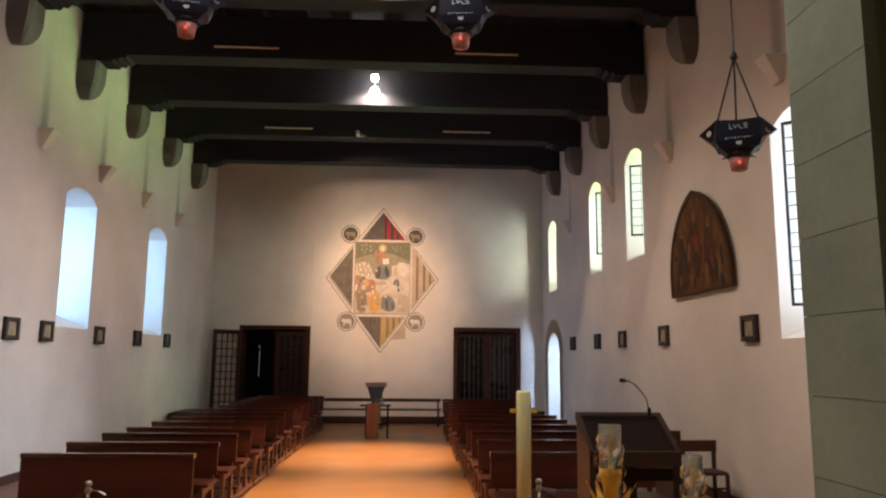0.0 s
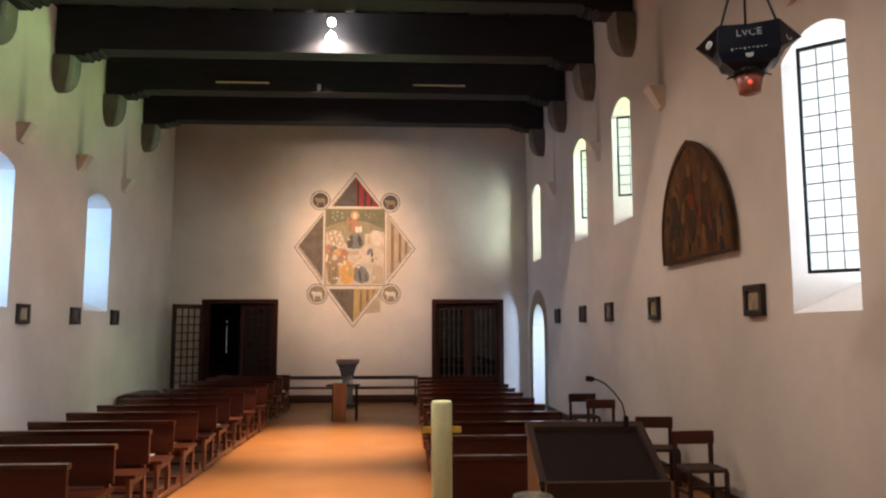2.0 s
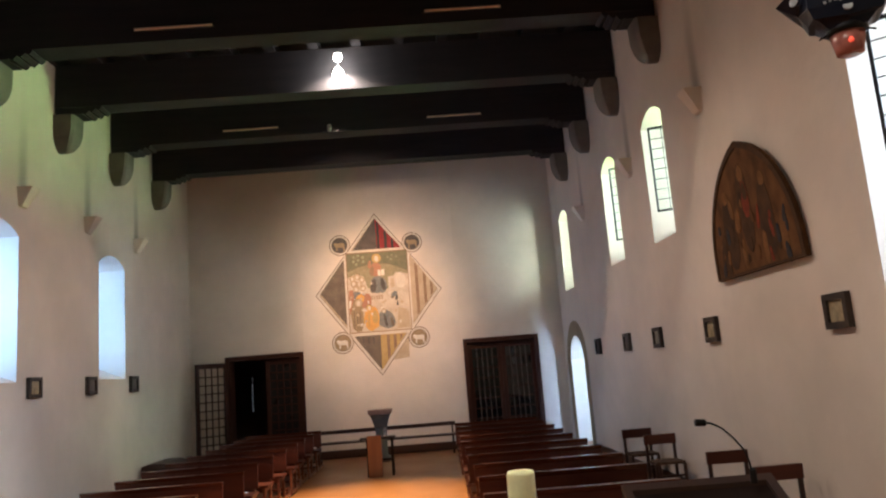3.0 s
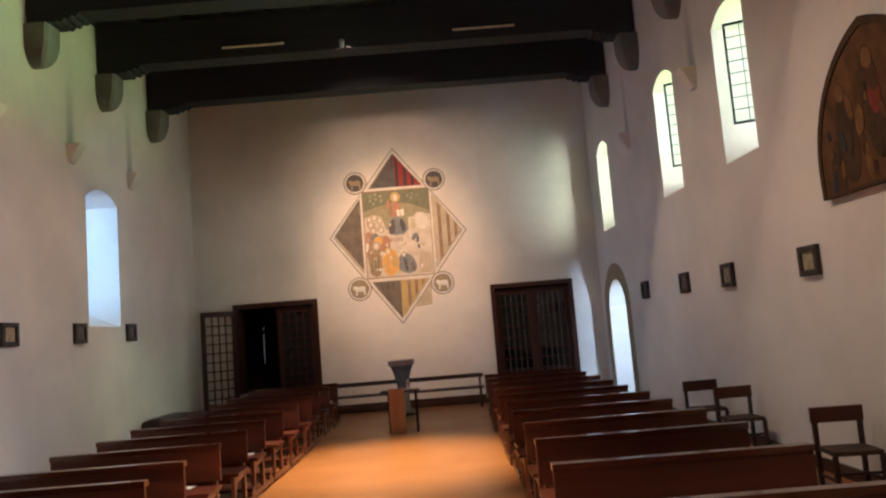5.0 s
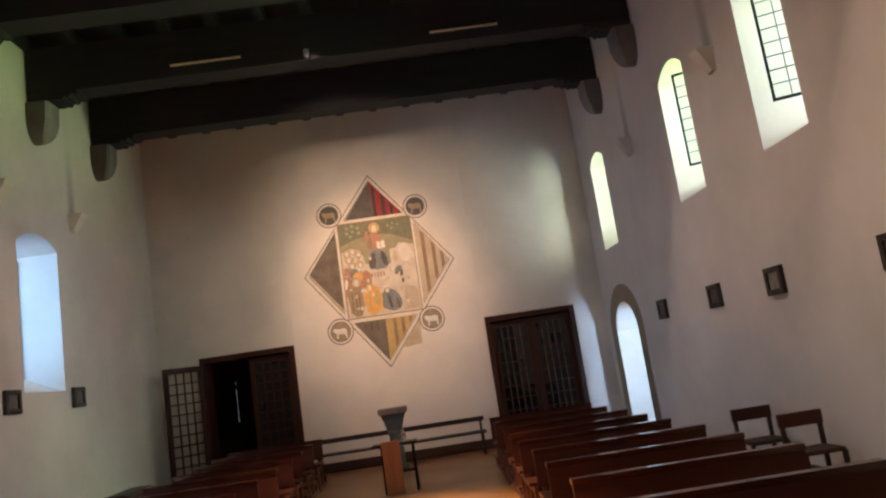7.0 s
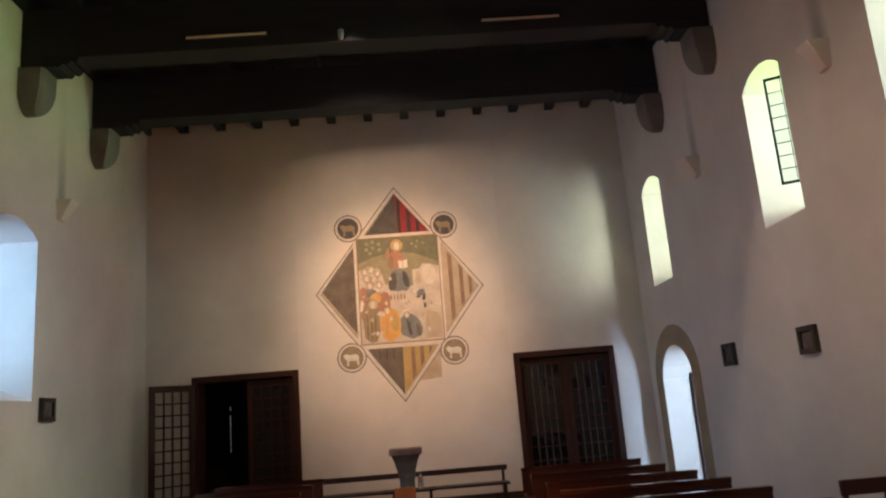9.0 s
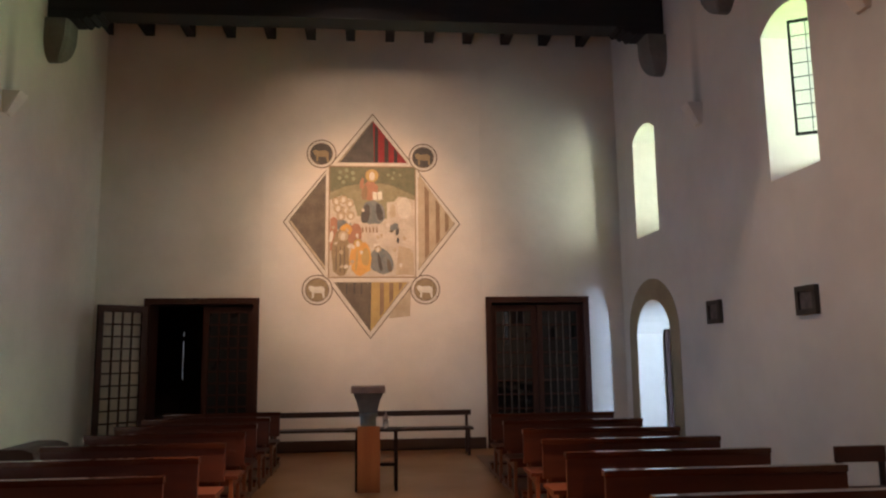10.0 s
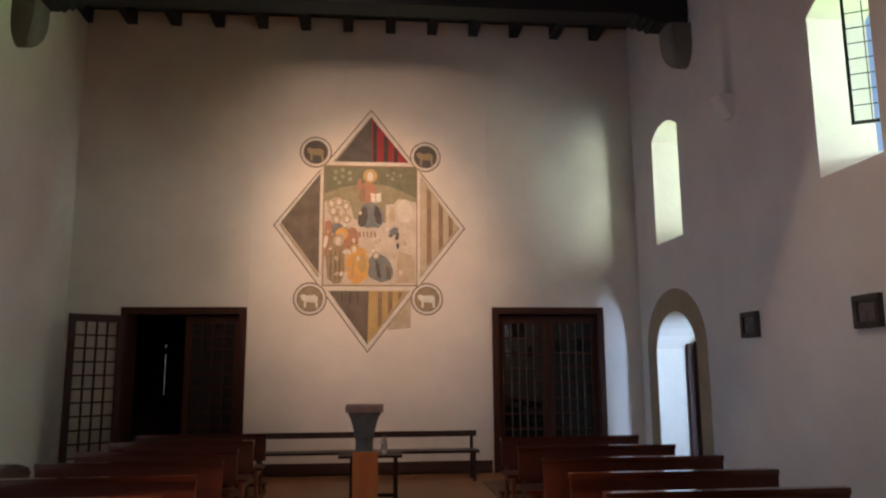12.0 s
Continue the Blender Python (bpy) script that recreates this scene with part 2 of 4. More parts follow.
WAX = material("pale_yellow_wax", (0.92, 0.93, 0.56), (0.88, 0.88, 0.48), 4, 0.5)
PAPER = material("white_paper", (0.75, 0.74, 0.72), (0.65, 0.64, 0.62), 5, 0.8)
REDGLASS = material("red_lamp_glass", (0.46, 0.17, 0.13), (0.36, 0.11, 0.085), 5, 0.25)
PANE = glass_material("window_pane", (0.93, 0.98, 0.96), 0.05)
TUBE = glass_material("clear_tube", (0.97, 0.98, 0.97), 0.03, 1.4)
TUBE.node_tree.nodes["Principled BSDF"].inputs["Transmission Weight"].default_value = 0.9
PALEGOLD = material("pale_gilt_filigree", (0.90, 0.76, 0.40), (0.76, 0.56, 0.20), 14, 0.35, metal=0.15, bump=0.3, bump_scale=70)
FRAMEWOOD = material("picture_frame_wood", (0.024, 0.013, 0.008), (0.014, 0.008, 0.006), 6, 0.5)
MUNTIN = material("worn_muntin_wood", (0.12, 0.09, 0.072), (0.035, 0.022, 0.016), 9, 0.35)
DAYGLOW = glowing("bright_daylight", (0.92, 0.97, 1.0), 0.045)
DARKPANE = bpy.data.materials.new("dark_door_glass")
DARKPANE.use_nodes = True
DARKPANE.node_tree.nodes["Principled BSDF"].inputs["Base Color"].default_value = (0.006, 0.006, 0.007, 1)
DARKPANE.node_tree.nodes["Principled BSDF"].inputs["Roughness"].default_value = 0.035
TUBEWHITE = material("unlit_tube", (0.62, 0.46, 0.32), (0.55, 0.40, 0.28), 4, 0.5)
DULLPANE = material("dull_brown_pane", (0.011, 0.009, 0.009), (0.006, 0.005, 0.005), 3, 0.3, spec=0.2)
PINKSTONE = material("pinkish_stone", (0.30, 0.19, 0.15), (0.22, 0.135, 0.11), 5, 0.85, bump=0.4, bump_scale=45)
BULB = glowing("lit_bulb", (1.0, 0.93, 0.82), 60)
EMBER = glowing("lamp_flame", (1.0, 0.10, 0.05), 0.8)
GROUNDMAT = material("garden_ground", (0.09, 0.12, 0.05), (0.14, 0.15, 0.08), 0.6, 0.95)


# ---- building helpers ----
def part(name, bm, mat, parent=None, label="", bevel=0.0, smooth=False):
    me = bpy.data.meshes.new(name)
    if bevel:
        bmesh.ops.bevel(bm, geom=[e for e in bm.edges if e.is_manifold and e.calc_face_angle(0) > 0.6], offset=bevel, segments=2, affect="EDGES", profile=0.6)
    bmesh.ops.recalc_face_normals(bm, faces=bm.faces)
    bm.to_mesh(me)
    bm.free()
    me.materials.append(mat)
    if smooth:
        for p in me.polygons:
            p.use_smooth = True
    ob = new(name, me)
    if parent:
        ob.parent = parent
    if label:
        ob["label"] = label
    return ob


def thing(name, m, label, category, group="", kind=""):
    ob = new(name)
    ob.empty_display_size = 0.1
    ob.matrix_basis = m
    return tagged(ob, label, category, group, kind)


def box(bm, x0, x1, y0, y1, z0, z1):
    vs = [bm.verts.new((x, y, z)) for z in (z0, z1) for x, y in ((x0, y0), (x1, y0), (x1, y1), (x0, y1))]
    for f in ((3, 2, 1, 0), (4, 5, 6, 7), (0, 1, 5, 4), (1, 2, 6, 5), (2, 3, 7, 6), (3, 0, 4, 7)):
        bm.faces.new([vs[i] for i in f])
    return bm


def boxed(*dims):
    return box(bmesh.new(), *dims)


def prism(bm, outline, a, b, axis="x"):
    """Extrude a flat outline of pairs from a to b along an axis."""
    def at(p, w):
        return {"x": (w, p[0], p[1]), "y": (p[0], w, p[1]), "z": (p[0], p[1], w)}[axis]
    one = [bm.verts.new(at(p, a)) for p in outline]
    two = [bm.verts.new(at(p, b)) for p in outline]
    n = len(outline)
    bm.faces.new(one)
    bm.faces.new(two[::-1])
    for i in range(n):
        bm.faces.new((one[i], two[i], two[(i + 1) % n], one[(i + 1) % n]))
    return bm


def lathe(bm, profile, x=0, y=0, steps=20, squash=1.0):
    """Turn a profile of (radius, z) about the upright axis."""
    rings = []
    for r, z in profile:
        rings.append([bm.verts.new((x + r * math.cos(2 * math.pi * k / steps), y + squash * r * math.sin(2 * math.pi * k / steps), z)) for k in range(steps)])
    for a, b in zip(rings, rings[1:]):
        for k in range(steps):
            bm.faces.new((a[k], a[(k + 1) % steps], b[(k + 1) % steps], b[k]))
    bm.faces.new(rings[0][::-1])
    bm.faces.new(rings[-1])
    return bm


def rod(bm, a, b, r, steps=8):
    a, b = Vector(a), Vector(b)
    q = (b - a).to_track_quat("Z", "Y")
    one, two = [], []
    for k in range(steps):
        o = q @ Vector((r * math.cos(2 * math.pi * k / steps), r * math.sin(2 * math.pi * k / steps), 0))
        one.append(bm.verts.new(a + o))
        two.append(bm.verts.new(b + o))
    for k in range(steps):
        bm.faces.new((one[k], one[(k + 1) % steps], two[(k + 1) % steps], two[k]))
    bm.faces.new(one[::-1])
    bm.faces.new(two)
    return bm


def arch_z(v, v0, v1, spring, rise):
    """Height of an arch of circular form over v."""
    w = (v1 - v0) / 2
    if rise >= w * 0.999:
        return spring + rise * math.sqrt(max(0, 1 - ((v - (v0 + v1) / 2) / w) ** 2))
    r = (w * w + rise * rise) / (2 * rise)
    return spring + rise - r + math.sqrt(max(0, r * r - (v - (v0 + v1) / 2) ** 2))


def hexa(bm, d0, d1, va, vb, za0, zb0, za1, zb1):
    """A block from depth d0 to d1 between va and vb with sloping foot and head."""
    prism(bm, [(va, za0), (vb, zb0), (vb, zb1), (va, za1)], d0, d1, "x")


def wall_band(bm, start, end, foot, head, openings, splay=0.0):
    """A thick length of wall with arched openings side by side and sills that slope up outwards; the near jamb may open outwards."""
    v = start
    for v0, v1, sill, spring, rise in sorted(openings):
        box(bm, 0, THICK, v, v0 - splay, foot, head)
        if splay:
            prism(bm, [(0, v0 - splay), (0, v0), (THICK, v0 - splay)], foot, head, "z")
        if sill > foot:
            vs = [bm.verts.new(p) for p in ((0, v0, foot), (THICK, v0, foot), (THICK, v0, sill + 0.3), (0, v0, sill), (0, v1, foot), (THICK, v1, foot), (THICK, v1, sill + 0.3), (0, v1, sill))]
            for f in ((0, 1, 2, 3), (7, 6, 5, 4), (0, 4, 5, 1), (1, 5, 6, 2), (2, 6, 7, 3), (3, 7, 4, 0)):
                bm.faces.new([vs[i] for i in f])
        n = 16
        for k in range(n):
            a, b = v0 + (v1 - v0) * k / n, v0 + (v1 - v0) * (k + 1) / n
            hexa(bm, 0, THICK, a, b, arch_z(a, v0, v1, spring, rise), arch_z(b, v0, v1, spring, rise), head, head)
        v = v1
    box(bm, 0, THICK, v, end, foot, head)


def side_wall(name, m, bands, label, mat):
    bm = bmesh.new()
    for band in bands:
        wall_band(bm, *band)
    ob = part(name, bm, mat)
    ob.matrix_basis = m
    return tagged(ob, label, "wall", kind="structure")


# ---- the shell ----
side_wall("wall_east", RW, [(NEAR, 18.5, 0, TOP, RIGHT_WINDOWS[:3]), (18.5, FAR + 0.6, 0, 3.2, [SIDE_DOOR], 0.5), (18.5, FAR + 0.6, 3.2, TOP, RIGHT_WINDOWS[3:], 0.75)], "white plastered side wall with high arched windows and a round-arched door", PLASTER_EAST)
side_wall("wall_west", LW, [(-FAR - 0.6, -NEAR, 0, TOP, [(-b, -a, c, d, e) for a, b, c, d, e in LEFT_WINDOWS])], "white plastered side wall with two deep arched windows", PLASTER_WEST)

# end wall, with two doorways through it
DOORS = [(-4.65, -2.64), (1.475, 3.425)]
DOOR_TOP = 2.735
bm = bmesh.new()
x = -5.52
for a, b in DOORS:
    box(bm, x, a, FAR, FAR + 0.6, 0, TOP)
    box(bm, a, b, FAR, FAR + 0.6, DOOR_TOP, TOP)
    x = b
box(bm, x, 4.10, FAR, FAR + 0.6, 0, TOP)
tagged(part("wall_north", bm, PLASTER), "white plastered end wall with a worn fresco and two doorways", "wall", kind="structure")
tagged(part("plaster_patch", boxed(-2.62, 1.42, FAR - 0.001, FAR + 0.01, 0.05, 7.12), material("newer_plaster", (0.70, 0.60, 0.515), (0.62, 0.53, 0.45), 1.1, 0.92, bump=0.5, bump_scale=6, fine=0.03)), "slightly paler plaster where the end wall was mended", "plaster patch", kind="structure")
tagged(part("wall_south", boxed(-6.2, 5.3, NEAR - 0.4, NEAR, 0, TOP), PLASTER), "plain plastered wall behind the altar", "wall", kind="structure")
tagged(part("floor", boxed(-6.2, 5.3, NEAR - 0.4, 24.2, -0.2, 0), FLOOR), "polished orange-brown terracotta floor of the nave", "floor", kind="structure")
for x0, x1 in ((-5.4, -2.22), (1.12, 4.0)):
    tagged(part("floor_boards", boxed(x0, x1, 6.4, 20.2, 0.0, 0.02), BOARD, bevel=0.004), "dark wooden floor boards under the pews", "floor boards", kind="structure")

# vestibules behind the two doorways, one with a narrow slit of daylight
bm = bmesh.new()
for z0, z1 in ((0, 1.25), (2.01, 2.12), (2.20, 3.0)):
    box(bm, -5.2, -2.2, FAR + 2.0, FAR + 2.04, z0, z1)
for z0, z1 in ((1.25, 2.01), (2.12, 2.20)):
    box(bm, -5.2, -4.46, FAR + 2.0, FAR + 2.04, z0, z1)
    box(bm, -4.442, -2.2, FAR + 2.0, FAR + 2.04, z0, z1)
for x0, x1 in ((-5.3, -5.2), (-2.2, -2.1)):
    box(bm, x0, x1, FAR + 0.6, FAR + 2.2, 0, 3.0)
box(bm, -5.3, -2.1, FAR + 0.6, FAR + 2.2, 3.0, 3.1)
# near-black walls: the shade inside this porch is put into their colour
tagged(part("vestibule", bm, DARKLECT), "porch behind the open door, its shade put into near-black walls", "porch", kind="structure")
tagged(part("backdrop", boxed(-8.0, -1.0, FAR + 4.0, FAR + 4.1, 0, 4.0), DAYGLOW), "bright daylight outside the porch", "backdrop", kind="structure")
bm = bmesh.new()
box(bm, 1.0, 3.9, FAR + 2.0, FAR + 2.2, 0, 3.0)
for x0, x1 in ((0.9, 1.0), (3.9, 4.0)):
    box(bm, x0, x1, FAR + 0.6, FAR + 2.2, 0, 3.0)
box(bm, 0.9, 4.0, FAR + 0.6, FAR + 2.2, 3.0, 3.1)
tagged(part("vestibule", bm, DOORWOOD), "dark porch behind the closed glazed doors", "porch", kind="structure")

# baseboards
tagged(part("baseboard", boxed(-2.6, 1.44, FAR - 0.03, FAR, 0, 0.2), SKIRT, bevel=0.006), "dark wooden baseboard along the end wall", "baseboard", kind="structure")
ob = part("baseboard", boxed(-0.03, 0, -3.9, 18.80, 0, 0.13), SKIRT, bevel=0.006)
ob.matrix_basis = RW
tagged(ob, "dark wooden baseboard along the side wall", "baseboard", kind="structure")
ob = part("baseboard", boxed(-0.03, 0, -21.0, 3.9, 0, 0.13), SKIRT, bevel=0.006)
ob.matrix_basis = LW
tagged(ob, "dark wooden baseboard along the side wall", "baseboard", kind="structure")

# ceiling: boards on joists that run along the nave
bm = bmesh.new()
box(bm, -6.2, 5.2, NEAR - 0.4, FAR + 0.6, 7.92, 8.1)
for k in range(14):
    x = -5.52 + 0.748 * k
    box(bm, x - 0.085, x + 0.085, NEAR, FAR, 7.67, 7.92)
tagged(part("ceiling", bm, JOIST), "nearly black timber ceiling of boards on joists", "ceiling", kind="structure")


# ---- beams, wooden brackets and stone corbels ----
def make_corbel():
    bm = bmesh.new()
    # rounded nose that tapers back to the wall towards its foot
    rings = []
    for s, reach in ((0.0, 0.15), (0.03, 0.19), (0.08, 0.23), (0.15, 0.27), (0.23, 0.30), (0.35, 0.33), (0.62, 0.34)):
        w = 0.23 * math.sqrt(max(0.0, 1 - (1 - min(s / 0.34, 1)) ** 2)) if s > 0 else 0.04
        rings.append([bm.verts.new(p) for p in ((0.01, -w, s), (-reach * 0.9, -w, s), (-reach, -w * 0.7, s), (-reach, w * 0.7, s), (-reach * 0.9, w, s), (0.01, w, s))])
    for a, b in zip(rings, rings[1:]):
        for k in range(6):
            bm.faces.new((a[k], a[(k + 1) % 6], b[(k + 1) % 6], b[k]))
    bm.faces.new(rings[0][::-1])
    bm.faces.new(rings[-1])
    return bm


def bracket_outline(reach):
    """Scalloped underside of a wooden bracket: pairs of (distance from wall, height)."""
    pts = [(0.0, 0.0), (reach - 0.34, 0.0)]
    for c in range(3):
        x0 = reach - 0.34 + 0.115 * c
        z0 = 0.035 * c
        for k in range(1, 5):
            a = math.pi / 2 * k / 4
            pts.append((x0 + 0.115 * (1 - math.cos(a)), z0 + 0.035 - 0.05 * math.sin(a) * (1 if k < 4 else 0.0)))
    return pts + [(reach, 0.12), (0.0, 0.12)]


BEAM_Y = [9.95 + 2.242 * k for k in range(-6, 5)]
for y in BEAM_Y:
    xr = 4.457 - 0.0168 * y
    beam = thing("ceiling_beam", pose(0, y, 6.91), "massive dark timber beam across the nave on stone corbels", "beam", "roof beams")
    part("timber", boxed(-5.50, xr - 0.02, -0.2, 0.2, 0, 0.76), BEAM, beam, bevel=0.012)
    for side in (0, 1):
        bm = bmesh.new()
        pts = bracket_outline(0.78)
        if side == 0:
            prism(bm, [(-5.50 + p, q - 0.122) for p, q in pts], -0.19, 0.19, "y")
        else:
            prism(bm, [(xr - 0.02 - p, q - 0.122) for p, q in pts], -0.19, 0.19, "y")
        part("bracket", bm, BEAM, beam, "scalloped wooden bracket under the beam end")
    for m in (pose(-5.52, y, 6.165, 0, 0, 180), pose(xr, y, 6.165, 0, 0, 0.96)):
        ob = part("corbel", make_corbel(), STONE)
        ob.matrix_basis = m
        tagged(ob, "rounded grey stone corbel carrying a beam end", "corbel", "wall corbels")

# wedge-shaped wall brackets between the beams
def make_wedge():
    bm = bmesh.new()
    top = [bm.verts.new(p) for p in ((0.01, -0.15, 0.30), (-0.23, -0.12, 0.30), (-0.23, 0.12, 0.30), (0.01, 0.15, 0.30))]
    low = [bm.verts.new(p) for p in ((0.01, -0.10, 0.0), (-0.05, -0.08, 0.0), (-0.05, 0.08, 0.0), (0.01, 0.10, 0.0))]
    for k in range(4):
        bm.faces.new((top[k], top[(k + 1) % 4], low[(k + 1) % 4], low[k]))
    bm.faces.new(top)
    bm.faces.new(low[::-1])
    return bm


for m in [RW @ pose(0, v, 4.95) for v in WEDGE_RIGHT] + [LW @ pose(0, -v, 4.95) for v in WEDGE_LEFT]:
    ob = part("wall_bracket", make_wedge(), PLASTER, bevel=0.01)
    ob.matrix_basis = m
    tagged(ob, "small whitewashed wedge-shaped bracket on the wall", "wall bracket", "wall brackets")


# ---- pier of the chancel arch ----
pier = thing("chancel_pier", pose(1.27, 0, 0), "tall pier of dressed green-grey stone blocks beside the altar", "pier")
part("core", prism(bmesh.new(), [(0.012, 1.465), (0.07, 1.455), (0.07, 0.4), (3.1, 0.4), (3.1, 1.82), (0.012, 1.82)], 0, 7.5, "z"), MORTAR, pier)
z = 0.0
while z < 7.4:
    course = 0.158 if z == 0.0 else 0.222
    for y0, y1, x0 in ((1.46, 1.83, 0.0), (0.38, 1.46, 0.06)):
        part("stone_block", boxed(x0, 0.4, y0 + 0.0008, y1 - 0.0008, z + 0.0012, z + course - 0.0012), PIER, pier, bevel=0.003)
    part("stone_block", boxed(0.41, 3.08, 1.40, 1.83, z + 0.002, z + course - 0.002), PIER, pier, bevel=0.004)
    z += course


# ---- windows ----
def casement(m, width, height, cols, rows, label):
    """An iron casement with square leaded panes, hinged at its own origin; it lies along y."""
    c = thing("leaded_casement", m, label, "window", "leaded casements")
    bm = bmesh.new()
    t = 0.028
    box(bm, -0.018, 0.018, 0, t, 0, height)
    box(bm, -0.018, 0.018, width - t, width, 0, height)
    box(bm, -0.018, 0.018, t, width - t, 0, t)
    box(bm, -0.018, 0.018, t, width - t, height - t, height)
    part("frame", bm, IRON, c, "black iron casement frame")
    for k in range(1, cols):
        y = t + (width - 2 * t) * k / cols
        part("lead_came", boxed(-0.006, 0.006, y - 0.0045, y + 0.0045, t, height - t), LEAD, c)
    for k in range(1, rows):
        z = t + (height - 2 * t) * k / rows
        part("lead_came", boxed(-0.0055, 0.0055, t, width - t, z - 0.0045, z + 0.0045), LEAD, c)
    pane = part("glass", boxed(-0.002, 0.002, t, width - t, t, height - t), PANE, c)
    pane.visible_shadow = False
    return c


# hinge (depth, place), swing, width, foot and head of each casement of the right-hand wall
for depth, v, swing, width, low, high, rows, cols in ((0.40, 6.94, 46.7, 0.71, 2.40, 4.42, 13, 5), (0.55, 12.42, 65, 0.72, 4.04, 5.34, 8, 4), (0.60, 15.06, 60.5, 0.69, 4.08, 5.45, 8, 4), (0.62, 19.42, 0, 0.96, 4.1, 5.5, 8, 4)):
    casement(RW @ pose(depth, v, low, 0, 0, swing), width, high - low, cols, rows, "iron casement with leaded clear panes, standing open inwards" if swing else "iron casement with leaded clear panes, closed in its deep reveal")
    if swing:
        stay = thing("casement_stay", RW @ pose(depth - 0.03, v, low), "black iron window stay below the casement", "window stay", "casement stays")
        part("stay", rod(bmesh.new(), (0, 0, -0.02), (-0.14, 0.07, -0.03), 0.012), IRON, stay)
        part("foot", boxed(-0.025, 0.025, -0.02, 0.02, -0.30 if low > 3 else -0.14, 0.0), IRON, stay)
for v0, v1, z0, zs, rise in LEFT_WINDOWS:
    casement(LW @ pose(0.665, -v1 + 0.02, z0 + 0.26), v1 - v0 - 0.04, zs - z0 - 0.3, 4, 10, "iron casement with leaded clear panes in a deep white reveal")

# round-arched side door: painted surround, open plank leaf
v0, v1, _, spring, rise = SIDE_DOOR
bm = bmesh.new()
n = 20
outer0, outer1 = v0 - 0.33, v1 + 0.36
def ring(a):
    c0, w0 = (v0 + v1) / 2, (v1 - v0) / 2
    c1, w1 = (outer0 + outer1) / 2, (outer1 - outer0) / 2
    return (c0 - w0 * math.cos(a), spring + rise * math.sin(a)), (c1 - w1 * math.cos(a), spring + 0.92 * math.sin(a))
prism(bm, [(outer0, 0), (v0, 0), (v0, spring), (outer0, spring)], -0.006, 0.0, "x")
prism(bm, [(v1, 0), (outer1, 0), (outer1, spring), (v1, spring)], -0.006, 0.0, "x")
for k in range(n):
    (a, b), (c, d) = ring(math.pi * k / n), ring(math.pi * (k + 1) / n)
    prism(bm, [a, b, d, c], -0.006, 0.0, "x")
ob = part("door_surround", bm, SURROUND)
ob.matrix_basis = RW
tagged(ob, "brown painted band round the arched side door", "door surround", kind="structure")
leaf = thing("door_1", RW @ pose(0, v1, 0.0), "dark plank door folded open in the arched doorway", "door", kind="structure")
part("frame_post", boxed(0.49, 0.575, -0.075, -0.004, 0.0, 2.08), DOORWOOD, leaf, bevel=0.006)
for k in range(2):
    part("plank", boxed(0.62, 0.66, -0.10 - 0.155 * k, 0.05 - 0.155 * k, 0.02, 2.12), DOORWOOD, leaf, bevel=0.004)
tagged(part("ground", boxed(-60, 60, -60, 80, -0.5, -0.25), GROUNDMAT), "garden ground outside the church", "ground", kind="structure")


# ---- doors of the end wall ----
def lattice_leaf(name, m, width, height, cols, rows, glazed, label, solid=0.0, kind="", upright=None):
    """A door leaf: stiles and rails round a lattice of thin bars, with a plain foot."""
    d = thing(name, m, label, "door", kind=kind)
    s = 0.10
    for x0 in (0, width - s):
        part("stile", boxed(x0, x0 + s, -0.025, 0.025, 0, height), DOORWOOD, d, bevel=0.005)
    for z0, z1 in ((0, 0.16 + solid), (height - 0.12, height)):
        part("rail", boxed(s, width - s, -0.024, 0.024, z0, z1), DOORWOOD, d, bevel=0.005)
    lo, hi = 0.16 + solid, height - 0.12
    for k in range(1, cols):
        x = s + (width - 2 * s) * k / cols
        part("lattice_bar", boxed(x - (0.009 if upright else 0.014), x + (0.009 if upright else 0.014), -0.014, 0.014, lo, hi), upright or DOORWOOD, d)
    for k in range(1, rows):
        z = lo + (hi - lo) * k / rows
        part("lattice_bar", boxed(s, width - s, -0.012, 0.012, z - 0.014, z + 0.014), DOORWOOD, d)
    if glazed:
        part("glass", boxed(s, width - s, 0.016, 0.02, lo, hi), DARKPANE if upright else DULLPANE, d, "dark glass behind the lattice")
    return d


for (a, b), which in zip(DOORS, ("door_2", "door_3")):
    fr = thing(which, pose((a + b) / 2, FAR, 0), "dark brown wooden door frame set in the end wall", "door frame", kind="structure")
    w = (b - a) / 2
    for x0, x1 in ((-w, -w + 0.11), (w - 0.11, w)):
        part("jamb", boxed(x0, x1, -0.04, 0.5, 0, DOOR_TOP - 0.11), DOORWOOD, fr, bevel=0.008)
    part("lintel", boxed(-w, w, -0.04, 0.5, DOOR_TOP - 0.11, DOOR_TOP), DOORWOOD, fr, bevel=0.008)
lattice_leaf("lattice_door", pose(-4.58, FAR - 0.06, 0.02, 0, 0, 180 + 42), 0.86, 2.57, 4, 11, False, "dark wooden lattice door leaf swung open against the corner")
lattice_leaf("lattice_door", pose(-3.64, FAR + 0.12, 0.02), 0.89, 2.57, 4, 11, True, "dark wooden lattice door leaf, closed and unlit")
lattice_leaf("lattice_door", pose(1.585, FAR + 0.10, 0.02), 0.86, 2.57, 5, 9, True, "dark wooden lattice door leaf with glass, closed", 0.0, "", MUNTIN)
lattice_leaf("lattice_door", pose(2.455, FAR + 0.10, 0.02), 0.86, 2.57, 5, 9, True, "dark wooden lattice door leaf with glass, closed", 0.0, "", MUNTIN)


